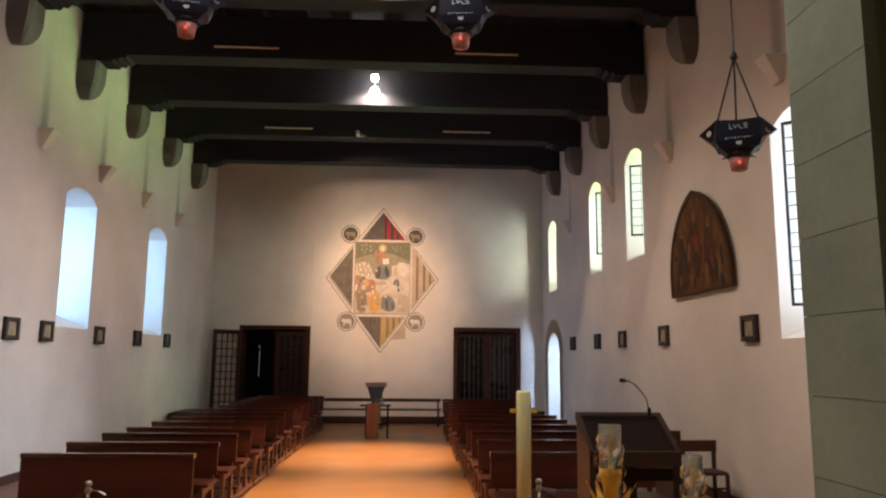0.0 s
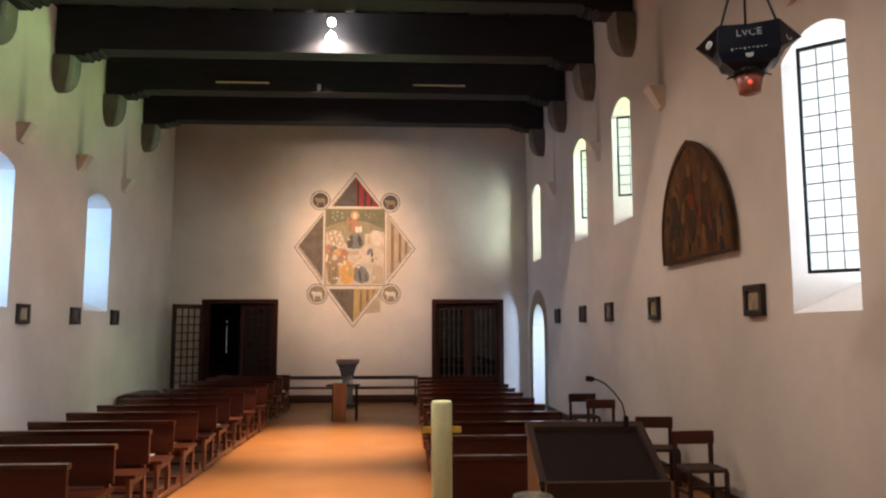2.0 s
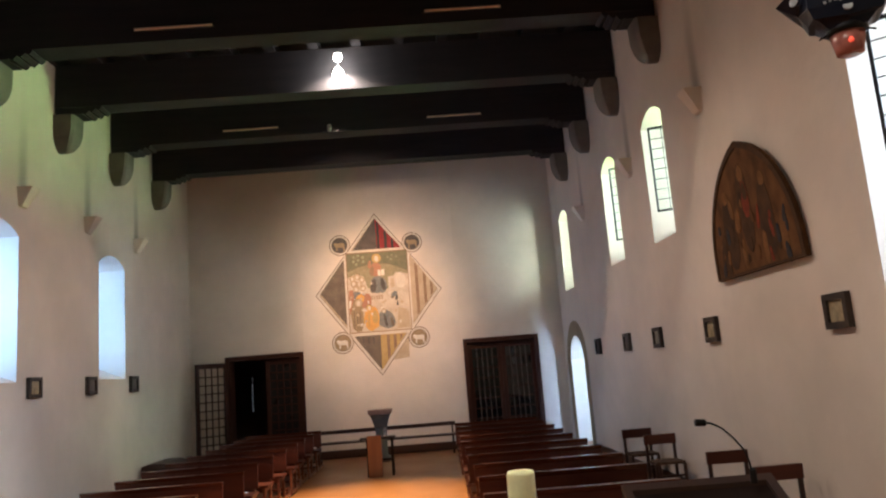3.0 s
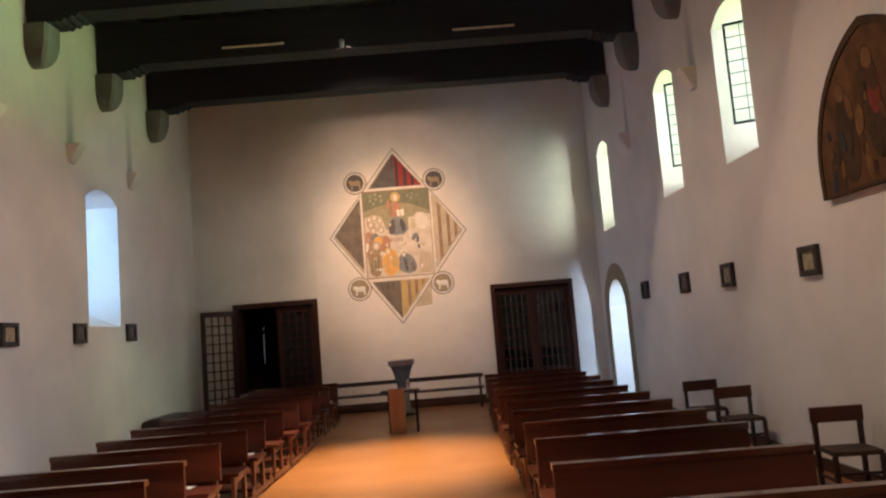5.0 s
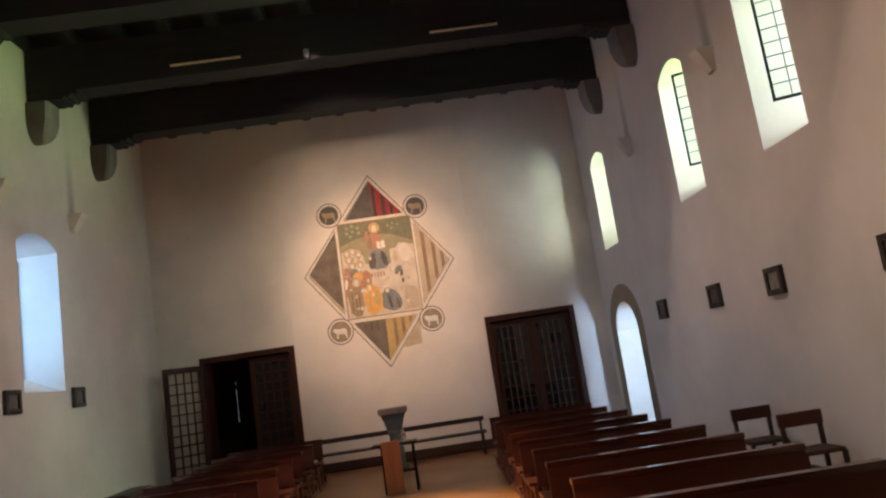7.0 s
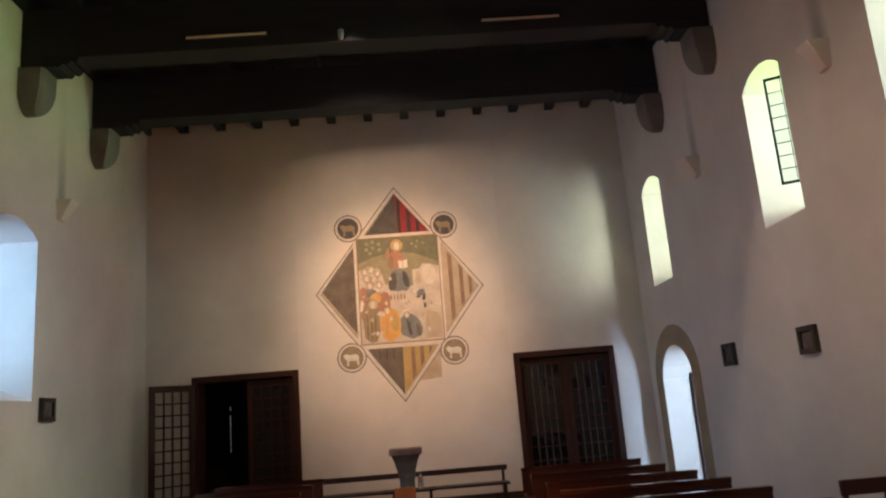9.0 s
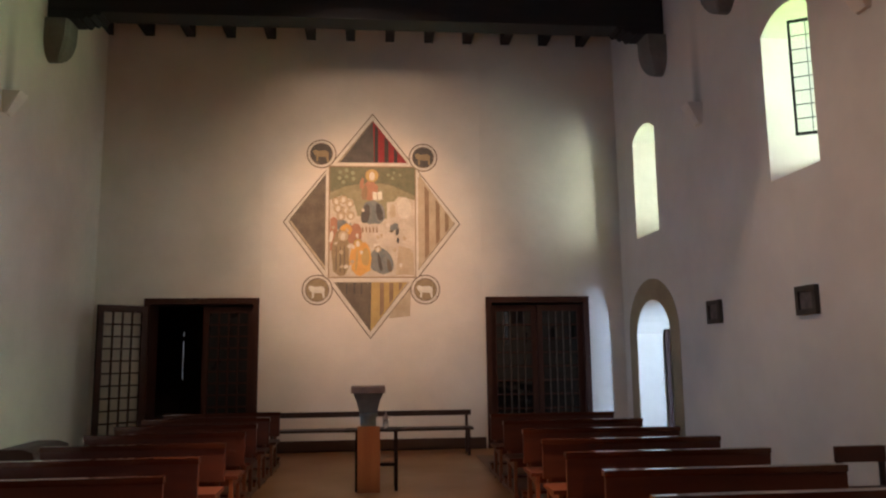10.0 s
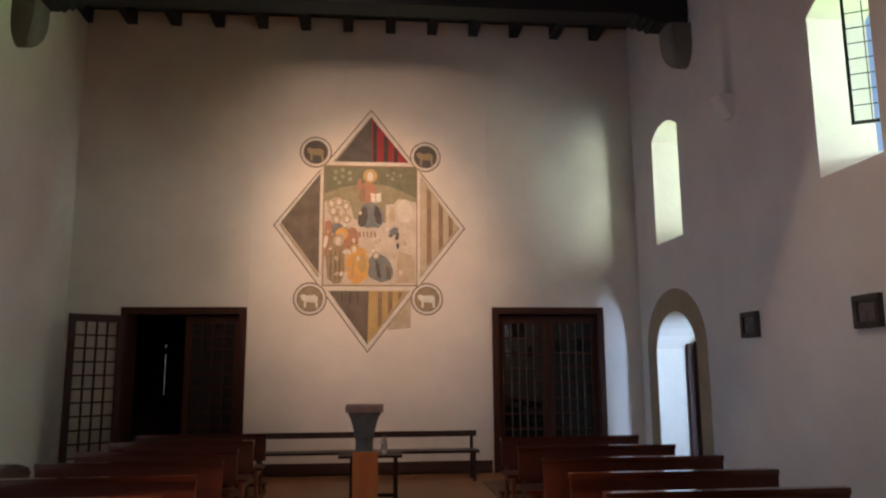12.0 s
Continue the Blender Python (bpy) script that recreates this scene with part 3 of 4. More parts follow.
# ---- pews ----
def make_pew(width, seated=True):
    """A pew that looks to -y, its back's foot at y = 0, from x = 0 to width."""
    p = thing("pew", Matrix.Identity(4), "red-brown varnished wooden church pew" if seated else "red-brown wooden kneeling desk before the first pews", "pew" if seated else "kneeling desk", "pews")
    part("backrest", boxed(0.004, width - 0.004, -0.042, -0.006, 0.50 if seated else 0.42, 0.812), PEW, p, bevel=0.004)
    part("top_rail", boxed(0.0, width, -0.052, 0.03, 0.805, 0.85), RAIL, p, "rounded top rail with a worn sheen", bevel=0.018)
    if seated:
        part("seat", boxed(0.0, width, -0.44, -0.03, 0.425, 0.46), PEW, p, bevel=0.008)
        part("seat_apron", boxed(0.05, width - 0.05, -0.40, -0.38, 0.35, 0.425), PEW, p)
    part("kneeler", boxed(0.04, width - 0.04, 0.26, 0.42, 0.13, 0.16), PEW, p, bevel=0.006)
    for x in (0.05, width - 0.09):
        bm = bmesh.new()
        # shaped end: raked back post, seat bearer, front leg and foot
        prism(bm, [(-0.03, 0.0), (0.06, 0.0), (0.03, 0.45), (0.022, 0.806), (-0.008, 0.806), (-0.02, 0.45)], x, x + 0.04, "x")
        part("back_post", bm, PEWEND_LIT, p, bevel=0.004)
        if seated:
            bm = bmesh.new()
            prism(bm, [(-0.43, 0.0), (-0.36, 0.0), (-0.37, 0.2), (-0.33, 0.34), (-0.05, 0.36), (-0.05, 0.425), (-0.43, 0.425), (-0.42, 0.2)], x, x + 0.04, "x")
            part("front_leg", bm, PEWEND_LIT, p, bevel=0.004)
        part("foot_rail", boxed(x - 0.004, x + 0.044, -0.45 if seated else -0.05, 0.46, 0.02, 0.07), PEWEND_LIT, p, bevel=0.005)
        part("kneeler_post", boxed(x + 0.002, x + 0.038, 0.28, 0.40, 0.07, 0.13), PEWEND_LIT, p)
    part("book_shelf", boxed(0.06, width - 0.06, -0.004, 0.16, 0.62, 0.635), PEW, p)
    return p


RIGHT_ROWS = [7.56, 8.74, 9.82, 10.83, 11.83, 12.78, 13.73, 14.68, 15.68, 16.76, 17.9]
LEFT_ROWS = [8.37, 9.38, 10.17, 11.12, 12.06, 13.02, 13.98, 14.98, 15.98, 16.98, 17.98, 18.98]
first = make_pew(1.73)
first.matrix_basis = pose(1.0, RIGHT_ROWS[0], 0.02)
for k, y in enumerate(RIGHT_ROWS[1:]):
    copy_thing(first, pose(1.0 + 0.008 * ((k * 7) % 5 - 2), y, 0.02, 0, 0, 0.3 * ((k * 3) % 4 - 1.5)))
second = make_pew(1.66)
second.matrix_basis = pose(-3.61, LEFT_ROWS[0], 0.02)
for k, y in enumerate(LEFT_ROWS[1:]):
    copy_thing(second, pose(-3.61 + 0.01 * ((k * 5) % 4 - 1.5), y, 0.02, 0, 0, 0.3 * ((k * 5) % 4 - 1.5)))
desk = make_pew(1.66, False)
desk.matrix_basis = pose(-3.60, 7.37, 0.02)


def sheet_of_paper(x, y, z, turn, label):
    ob = part("leaflet", boxed(-0.10, 0.10, -0.07, 0.07, 0, 0.006), PAPER)
    ob.matrix_basis = pose(x, y, z, 0, 0, turn)
    tagged(ob, label, "leaflet", "leaflets")


sheet_of_paper(-2.28, 10.14, 0.48, 8, "white leaflet lying on a pew seat")
sheet_of_paper(-2.30, 11.05, 0.48, -5, "white leaflet lying on a pew seat")
sheet_of_paper(-2.20, 12.9, 0.48, 3, "white leaflet lying on a pew seat")


# ---- rush-seated chairs along the side wall ----
def make_chair():
    c = thing("church_chair", Matrix.Identity(4), "dark wooden church chair with a woven straw seat", "chair", "chairs by the wall")
    part("top_rail", boxed(-0.235, 0.235, 0.15, 0.20, 0.66, 0.80), PEW, c, bevel=0.014)
    part("seat", boxed(-0.21, 0.21, -0.20, 0.17, 0.41, 0.45), RUSH, c, "woven straw seat", bevel=0.012)
    for x in (-0.205, 0.205):
        part("back_leg", boxed(x - 0.02, x + 0.02, 0.155, 0.195, 0, 0.67), CHAIRWOOD, c, bevel=0.005)
        part("front_leg", boxed(x - 0.02, x + 0.02, -0.20, -0.16, 0, 0.42), CHAIRWOOD, c, bevel=0.005)
        part("side_stretcher", boxed(x - 0.011, x + 0.011, -0.16, 0.155, 0.18, 0.205), CHAIRWOOD, c)
    part("front_stretcher", boxed(-0.185, 0.185, -0.19, -0.17, 0.24, 0.265), CHAIRWOOD, c)
    return c


chair = make_chair()
chair.matrix_basis = pose(3.92, 9.24, 0, 0, 0, 3)
for x, y, a in ((3.92, 10.58, -4), (3.88, 12.95, 2), (3.84, 14.05, 1)):
    copy_thing(chair, pose(x, y, 0.0, 0, 0, a))


# ---- bench along the end wall ----
bench = thing("wall_bench", pose(-0.62, 20.62, 0), "long dark wooden bench before the end wall", "bench")
part("back_rail", boxed(-1.72, 1.72, 0.10, 0.14, 0.64, 0.73), CHAIRWOOD, bench, bevel=0.008)
part("seat", boxed(-1.72, 1.72, -0.26, 0.10, 0.42, 0.46), CHAIRWOOD, bench, bevel=0.008)
for x in (-1.66, -0.02, 1.62):
    part("back_leg", boxed(x, x + 0.045, 0.09, 0.135, 0, 0.66), CHAIRWOOD, bench)
    part("front_leg", boxed(x, x + 0.045, -0.24, -0.195, 0, 0.42), CHAIRWOOD, bench)
stub = thing("short_bench", pose(-2.47, 20.55, 0), "short dark wooden bench end beside the doorway", "bench")
part("back_rail", boxed(-0.14, 0.08, 0.10, 0.14, 0.64, 0.73), CHAIRWOOD, stub, bevel=0.008)
part("seat", boxed(-0.14, 0.08, -0.26, 0.10, 0.42, 0.46), CHAIRWOOD, stub, bevel=0.008)
for x in (-0.13, 0.03):
    part("leg", boxed(x, x + 0.04, -0.22, 0.13, 0, 0.42), CHAIRWOOD, stub)

# ---- stone font ----
font = thing("stone_font", pose(-0.665, 19.82, 0), "grey stone holy-water font on a short round column", "font")
bm = lathe(bmesh.new(), [(0.20, 0.0), (0.20, 0.10), (0.15, 0.14), (0.13, 0.18), (0.125, 0.68), (0.145, 0.72), (0.15, 0.76), (0.13, 0.78)], steps=24)
part("column", bm, STONE, font, smooth=True)
bm = bmesh.new()
for s0, s1, z0, z1 in ((0.14, 0.19, 0.78, 0.98), (0.19, 0.235, 0.98, 1.08)):
    lo = [bm.verts.new((sx * s0, sy * s0, z0)) for sx, sy in ((-1, -1), (1, -1), (1, 1), (-1, 1))]
    hi = [bm.verts.new((sx * s1, sy * s1, z1)) for sx, sy in ((-1, -1), (1, -1), (1, 1), (-1, 1))]
    for k in range(4):
        bm.faces.new((lo[k], lo[(k + 1) % 4], hi[(k + 1) % 4], hi[k]))
    bm.faces.new(lo[::-1])
    bm.faces.new(hi)
part("capital", bm, STONE, font, "carved stone capital", bevel=0.012)
part("abacus", boxed(-0.27, 0.27, -0.27, 0.27, 1.09, 1.19), PINKSTONE, font, "pinkish stone slab", bevel=0.02)

# ---- small table with a front board ----
table = thing("entrance_table", pose(-0.58, 17.35, 0), "narrow wooden table with an orange-brown front board", "table")
part("tabletop", boxed(-0.35, 0.36, -0.16, 0.22, 0.725, 0.75), DARKLECT, table, bevel=0.005)
part("front_board", boxed(-0.19, 0.09, -0.21, -0.175, 0.0, 0.80), LECTERNWOOD, table, "orange-brown wooden front board", bevel=0.006)
for x, y in ((-0.22, -0.12), (0.27, -0.12), (-0.22, 0.16), (0.27, 0.16)):
    part("leg", boxed(x, x + 0.04, y, y + 0.04, 0, 0.725), DARKLECT, table, bevel=0.004)
part("stretcher", boxed(-0.18, 0.27, -0.11, -0.09, 0.30, 0.34), DARKLECT, table)
bottle = part("bottle", lathe(bmesh.new(), [(0.035, 0.0), (0.038, 0.03), (0.038, 0.13), (0.015, 0.18), (0.015, 0.20)], steps=14), TUBE, smooth=True)
bottle.matrix_basis = pose(-0.42, 17.4, 0.75)
tagged(bottle, "clear plastic bottle standing on the table", "bottle")

# ---- dark chest by the side wall ----
chest = thing("wooden_chest", pose(-5.16, 18.3, 0), "dark wooden chest with a rounded lid against the wall", "chest")
part("body", boxed(-0.3, 0.3, -0.55, 0.55, 0, 0.42), CHAIRWOOD, chest, bevel=0.01)
part("lid", prism(bmesh.new(), [(-0.31, 0.42), (0.31, 0.42), (0.28, 0.50), (0.15, 0.545), (-0.15, 0.545), (-0.28, 0.50)], -0.56, 0.56, "y"), CHAIRWOOD, chest)


# ---- framed stations along the walls ----
def station(m, colour):
    s = thing("framed_picture", m, "small devotional picture in a broad dark wooden frame", "picture", "stations on the walls")
    w, hgt, b = 0.19, 0.16, 0.062
    for x0, x1, z0, z1 in ((-w, w, -hgt, -hgt + b), (-w, w, hgt - b, hgt), (-w, -w + b, -hgt + b, hgt - b), (w - b, w, -hgt + b, hgt - b)):
        part("frame_side", boxed(-0.055, 0.0, x0, x1, z0, z1), FRAMEWOOD, s, bevel=0.008)
    part("picture", boxed(-0.03, -0.01, -w + b, w - b, -hgt + b, hgt - b), colour, s, "faded painted panel")


PICTURES = [material("faded_panel", c, tuple(q * 0.5 for q in c), 14, 0.6) for c in ((0.42, 0.33, 0.19), (0.34, 0.29, 0.22), (0.13, 0.10, 0.09))]
for k, v in enumerate((8.59, 11.49, 13.67, 15.40, 17.58)):
    station(RW @ pose(0, v, 2.215), PICTURES[(0, 0, 1, 2, 2)[k]])
for k, v in enumerate((10.6, 11.65, 13.66, 15.6, 17.53)):
    station(LW @ pose(0, -v, 2.19), PICTURES[(0, 0, 0, 2, 2)[k]])


# ---- pointed panel painting ----
def pointed(width, spring, rise, n=10):
    """Outline of a pointed arch standing on z = 0."""
    w = width / 2
    r = (rise * rise + w * w) / (2 * w)
    top = math.acos((r - w) / r)
    right = [(w - r + r * math.cos(top * k / n), spring + r * math.sin(top * k / n)) for k in range(n + 1)]
    return [(-w, 0), (w, 0)] + right + [(-p, q) for p, q in right[-2::-1]]


PANELGOLD = material("dark_gilt_panel", (0.135, 0.060, 0.020), (0.062, 0.029, 0.012), 4.5, 0.85, spec=0.15, bump=0.1, bump_scale=50, stretch=(1, 1.5, 0.8), fine=0.25)
PANELDARK = material("dark_paint", (0.040, 0.022, 0.013), (0.08, 0.040, 0.018), 6, 0.85, spec=0.15, fine=0.25)
PANELRED = material("faded_red_paint", (0.22, 0.042, 0.018), (0.13, 0.03, 0.016), 7, 0.85, spec=0.15, fine=0.25)
PANELFLESH = material("faded_ochre_paint", (0.19, 0.088, 0.030), (0.12, 0.055, 0.020), 9, 0.85, spec=0.15, fine=0.25)
panel = thing("panel_painting", RW @ pose(-0.01, 9.93, 2.77, 0, -2.5, 0), "old pointed-arch panel painting of dark figures on dim gold", "painting")
part("board", prism(bmesh.new(), pointed(2.06, 0.15, 1.31), -0.05, 0.0, "x"), PANELGOLD, panel, bevel=0.006)
bm = bmesh.new()
o, i = pointed(2.08, 0.15, 1.32), pointed(1.96, 0.15, 1.24)
for k in range(len(o)):
    a, b, c, d = o[k], o[(k + 1) % len(o)], i[(k + 1) % len(i)], i[k]
    fix = lambda q: (q[0], q[1] + (0.03 if q[1] < 0.01 else 0.0))
    prism(bm, [a, b, fix(c), fix(d)], -0.062, -0.05, "x")
part("rim", bm, PANELDARK, panel, "dark worn rim")


def blob(cx, cz, w, hgt, taper=0.7, n=14, lean=0.0):
    """A rounded upright shape, narrower at its head."""
    pts = []
    for k in range(n):
        a = 2 * math.pi * k / n
        s = math.sin(a)
        pts.append((cx + lean * s * hgt / 2 + w / 2 * math.cos(a) * (1 - (1 - taper) * (s + 1) / 2), cz + hgt / 2 * (abs(s) ** 0.8) * (1 if s > 0 else -1)))
    return pts


for cx, cz, w, hgt, mat in ((-0.02, 0.72, 0.34, 1.0, PANELDARK), (0.42, 0.52, 0.36, 0.86, PANELDARK), (-0.48, 0.50, 0.38, 0.86, PANELDARK), (0.02, 0.80, 0.20, 0.42, PANELRED), (0.0, 1.10, 0.17, 0.19, PANELFLESH), (0.45, 0.93, 0.15, 0.16, PANELFLESH), (-0.48, 0.92, 0.15, 0.16, PANELFLESH), (0.72, 0.30, 0.16, 0.44, PANELFLESH), (-0.72, 0.28, 0.14, 0.40, PANELDARK), (0.30, 0.22, 0.12, 0.36, PANELFLESH), (-0.2, 0.22, 0.10, 0.34, PANELFLESH)):
    part("painted_shape", prism(bmesh.new(), [(-p, q) for p, q in blob(cx, cz, w, hgt)], -0.0535 - 0.001 * (mat is not PANELDARK), -0.049, "x"), mat, panel)

PANELBLUE = material("blackened_blue_paint", (0.022, 0.026, 0.034), (0.05, 0.045, 0.042), 7, 0.85, spec=0.15, fine=0.25)
worn = random.Random(11)
for k in range(34):
    cx = worn.uniform(-0.8, 0.8)
    cz = worn.uniform(0.08, 0.95 - 0.45 * abs(cx))
    tall = worn.uniform(0.08, 0.30)
    part("painted_shape", prism(bmesh.new(), [(-p, q) for p, q in blob(cx, cz, tall * worn.uniform(0.3, 0.6), tall, worn.uniform(0.5, 0.9), 10, worn.uniform(-0.3, 0.3))], -0.0556 - 0.00012 * k, -0.049, "x"), worn.choice((PANELBLUE, PANELDARK, PANELDARK, PANELFLESH, PANELRED, PANELGOLD)), panel)


# ---- the fresco on the end wall ----
def paint(name, base, other, scale=5):
    return material(name, base, other, scale, 0.93, bump=0.12, bump_scale=30, fine=0.18)


F_BAND = paint("fresco_pale_band", (0.66, 0.58, 0.49), (0.54, 0.46, 0.375))
F_LINE = paint("fresco_dark_line", (0.13, 0.085, 0.068), (0.24, 0.17, 0.13))
F_SLATE = paint("fresco_slate", (0.075, 0.065, 0.06), (0.12, 0.10, 0.085))
F_RED = paint("fresco_red", (0.30, 0.035, 0.035), (0.22, 0.03, 0.03))
F_BLACK = paint("fresco_black", (0.045, 0.035, 0.035), (0.07, 0.05, 0.045))
F_UMBER = paint("fresco_umber", (0.125, 0.095, 0.072), (0.185, 0.14, 0.10))
F_SAND = paint("fresco_sand", (0.50, 0.39, 0.27), (0.42, 0.31, 0.20))
F_BROWN = paint("fresco_brown_stripe", (0.22, 0.13, 0.075), (0.30, 0.195, 0.12))
F_OCHRE = paint("fresco_ochre", (0.50, 0.34, 0.13), (0.42, 0.27, 0.10))
F_GREEN = paint("fresco_dark_green", (0.15, 0.14, 0.085), (0.20, 0.18, 0.11), 7)
F_HILL = paint("fresco_olive_hill", (0.24, 0.21, 0.12), (0.32, 0.27, 0.17), 7)
F_LOST = paint("fresco_lost_plaster", (0.60, 0.50, 0.40), (0.46, 0.37, 0.28), 4)
F_BLUE = paint("fresco_grey_blue", (0.15, 0.155, 0.155), (0.23, 0.22, 0.20), 9)
F_ROSE = paint("fresco_rose", (0.42, 0.20, 0.12), (0.36, 0.17, 0.11), 9)
F_ORANGE = paint("fresco_orange", (0.66, 0.36, 0.10), (0.58, 0.29, 0.085), 9)
F_HABIT = paint("fresco_brown_habit", (0.33, 0.24, 0.14), (0.27, 0.19, 0.11), 9)
F_WHITE = paint("fresco_white", (0.70, 0.64, 0.55), (0.58, 0.52, 0.44), 7)
F_LEAF = paint("fresco_pale_leaf", (0.30, 0.30, 0.19), (0.24, 0.24, 0.15), 9)
fresco = thing("fresco", pose(-3.062, FAR, 6.467), "worn lozenge-shaped wall fresco with a figured centre and striped corners", "fresco")
UX, UZ = 0.005433, -0.005551


def flat(name, pts, layer, mat, label=""):
    """A shape of paint on the wall, from points in units of the lozenge's own grid."""
    return part(name, prism(bmesh.new(), [(x * UX, z * UZ) for x, z in pts], -0.0015 * layer, 0.0, "y"), mat, fresco, label)


def disc(cx, cz, r, n=28):
    return [(cx + r * math.cos(2 * math.pi * k / n), cz + r * math.sin(2 * math.pi * k / n)) for k in range(n)]


T, R_, B, L = (451, 42), (754, 425), (445, 810), (148, 420)
mid = (450, 418)
def inset(f):
    return [(mid[0] + (x - mid[0]) * f, mid[1] + (z - mid[1]) * f) for x, z in (T, R_, B, L)]
flat("outline", inset(1.0), 1, F_LINE, "dark painted outline")
flat("band", inset(0.985), 2, F_BAND, "pale painted band")
flat("inner_outline", inset(0.935), 3, F_LINE)
flat("field", inset(0.925), 4, F_SAND)
# top corner: slate half and red and black bars
flat("corner_field", [(452, 70), (456, 216), (338, 216)], 5, F_SLATE, "dark slate corner")
flat("corner_field", [(452, 70), (572, 216), (456, 216)], 5, F_RED, "red corner with black bars")
for a, b in ((458, 470), (492, 506), (525, 537)):
    flat("bar", [(a, 70 + (a - 452) * 1.22 + 6), (b, 70 + (b - 452) * 1.22 + 6), (b, 216), (a, 216)], 6, F_BLACK)
# left corner
flat("corner_field", [(292, 255), (292, 568), (172, 411)], 5, F_UMBER, "dark umber corner")
# right corner with upright bars
flat("corner_field", [(612, 255), (612, 575), (730, 420)], 5, F_SAND, "sand-coloured corner with brown bars")
for a, b in ((630, 645), (668, 682), (700, 713)):
    ha, hb = 160 * (730 - a) / 118 * 0.93, 160 * (730 - b) / 118 * 0.93
    flat("bar", [(a, 420 - ha), (b, 420 - hb), (b, 420 + hb), (a, 420 + ha)], 6, F_BROWN)
# bottom corner
flat("corner_field", [(326, 622), (448, 622), (445, 785)], 5, F_UMBER, "grey-brown corner")
flat("corner_field", [(448, 622), (568, 622), (445, 785)], 5, F_OCHRE, "ochre corner with brown bars")
for a, b in ((476, 490), (508, 522), (540, 552)):
    flat("bar", [(a, 624), (b, 624), (b, 785 - (b - 445) * 1.33 - 6), (a, 785 - (a - 445) * 1.33 - 6)], 6, F_BROWN)
for a in (362, 388, 412):
    flat("bar", [(a, 624), (a + 5, 624), (a + 5, 660), (a, 660)], 6, F_SLATE)
# centre
flat("centre_frame", [(292, 216), (608, 216), (608, 622), (292, 622)], 7, F_BAND, "pale frame of the centre")
flat("centre_line", [(302, 228), (600, 228), (600, 608), (302, 608)], 8, F_BROWN)
flat("centre_ground", [(306, 232), (597, 232), (597, 604), (306, 604)], 9, F_LOST, "pale worn plaster of the picture's lower half")
flat("painted_sky", [(306, 232), (597, 232), (597, 330), (560, 318), (520, 300), (480, 292), (420, 292), (360, 302), (306, 325)], 10, F_GREEN, "dark green top of the picture")
flat("painted_hill", [(306, 320), (360, 298), (420, 288), (480, 288), (520, 296), (560, 314), (597, 330), (597, 345), (540, 332), (525, 350), (500, 352), (500, 410), (400, 400), (385, 345), (345, 330), (306, 345)], 11, F_HILL, "olive hill")
rnd = random.Random(4)
for cx, cz in ((340, 250), (362, 243), (384, 252), (338, 270), (362, 265), (386, 272), (352, 284), (505, 258), (525, 250), (546, 258), (520, 270)):
    flat("painted_leaf", disc(cx, cz, 7 if cx < 450 else 5, 10), 12, F_LEAF)


def figure(cx, cz, w, hgt, mat, layer=12, taper=0.6, lean=0.0):
    wobble = min(w, hgt) * 0.05
    flat("painted_shape", [(x + rnd.uniform(-wobble, wobble), 2 * cz - z + rnd.uniform(-wobble, wobble)) for x, z in blob(cx, cz, w, hgt, taper, 16, lean)], layer, mat)


def ringed_head(cx, cz, r, tone=None):
    """A painted halo with a plain rounded shape inside."""
    flat("painted_halo", disc(cx, cz, r, 20), 13, F_BROWN)
    flat("painted_halo", disc(cx, cz, r - 2, 20), 14, tone or F_SAND)
    figure(cx, cz + 2, r * 0.85, r * 1.2, F_BAND, 15, 0.9)


# seated shape above
figure(455, 388, 92, 80, F_BLUE, 12, 0.72, -0.05)
figure(428, 392, 34, 66, F_SLATE, 13, 0.6, 0.15)
figure(474, 385, 26, 60, F_SLATE, 13, 0.6, -0.2)
figure(444, 315, 66, 66, F_ROSE, 13, 0.7)
figure(425, 320, 22, 50, F_BROWN, 14, 0.8, 0.1)
figure(414, 288, 13, 38, F_ROSE, 13, 0.9, 0.2)
ringed_head(449, 261, 24, F_OCHRE)
flat("painted_shape", [(451, 316), (466, 319), (483, 314), (485, 342), (467, 346), (453, 344)], 15, F_WHITE)
flat("painted_shape", [(466, 319), (468, 319), (469, 346), (467, 346)], 16, F_BROWN)
# crowd at the side
for cx, cz, r in ((328, 350, 14), (352, 344, 15), (374, 357, 13), (334, 374, 15), (361, 379, 15), (344, 400, 15), (377, 399, 13)):
    ringed_head(cx, cz, r)
flat("painted_shape", [(308, 410), (320, 402), (333, 412), (331, 455), (326, 500), (308, 520)], 12, F_ROSE)
flat("painted_shape", [(330, 415), (352, 412), (378, 425), (381, 448), (358, 446), (332, 447)], 12, F_BLUE)
figure(388, 460, 58, 66, F_ROSE, 12.35, 0.8, 0.1)
figure(362, 446, 44, 40, F_ORANGE, 12.7, 0.8, 0.1)
figure(312, 470, 14, 40, F_WHITE, 13, 0.8, 0.2)
# kneeling shapes below
figure(344, 524, 72, 152, F_HABIT, 13, 0.72)
for dx in (-16, -2, 12):
    figure(345 + dx, 545, 5, 92, F_UMBER, 14, 0.7)
ringed_head(352, 468, 19, F_SAND)
figure(412, 542, 88, 116, F_ORANGE, 14, 0.66)
figure(398, 548, 9, 78, F_OCHRE, 15, 0.7, 0.1)
figure(428, 536, 34, 60, F_OCHRE, 15, 0.6)
ringed_head(402, 492, 16, F_OCHRE)
figure(480, 552, 96, 86, F_BLUE, 13, 0.66, -0.2)
figure(476, 556, 14, 60, F_SLATE, 14, 0.7, -0.2)
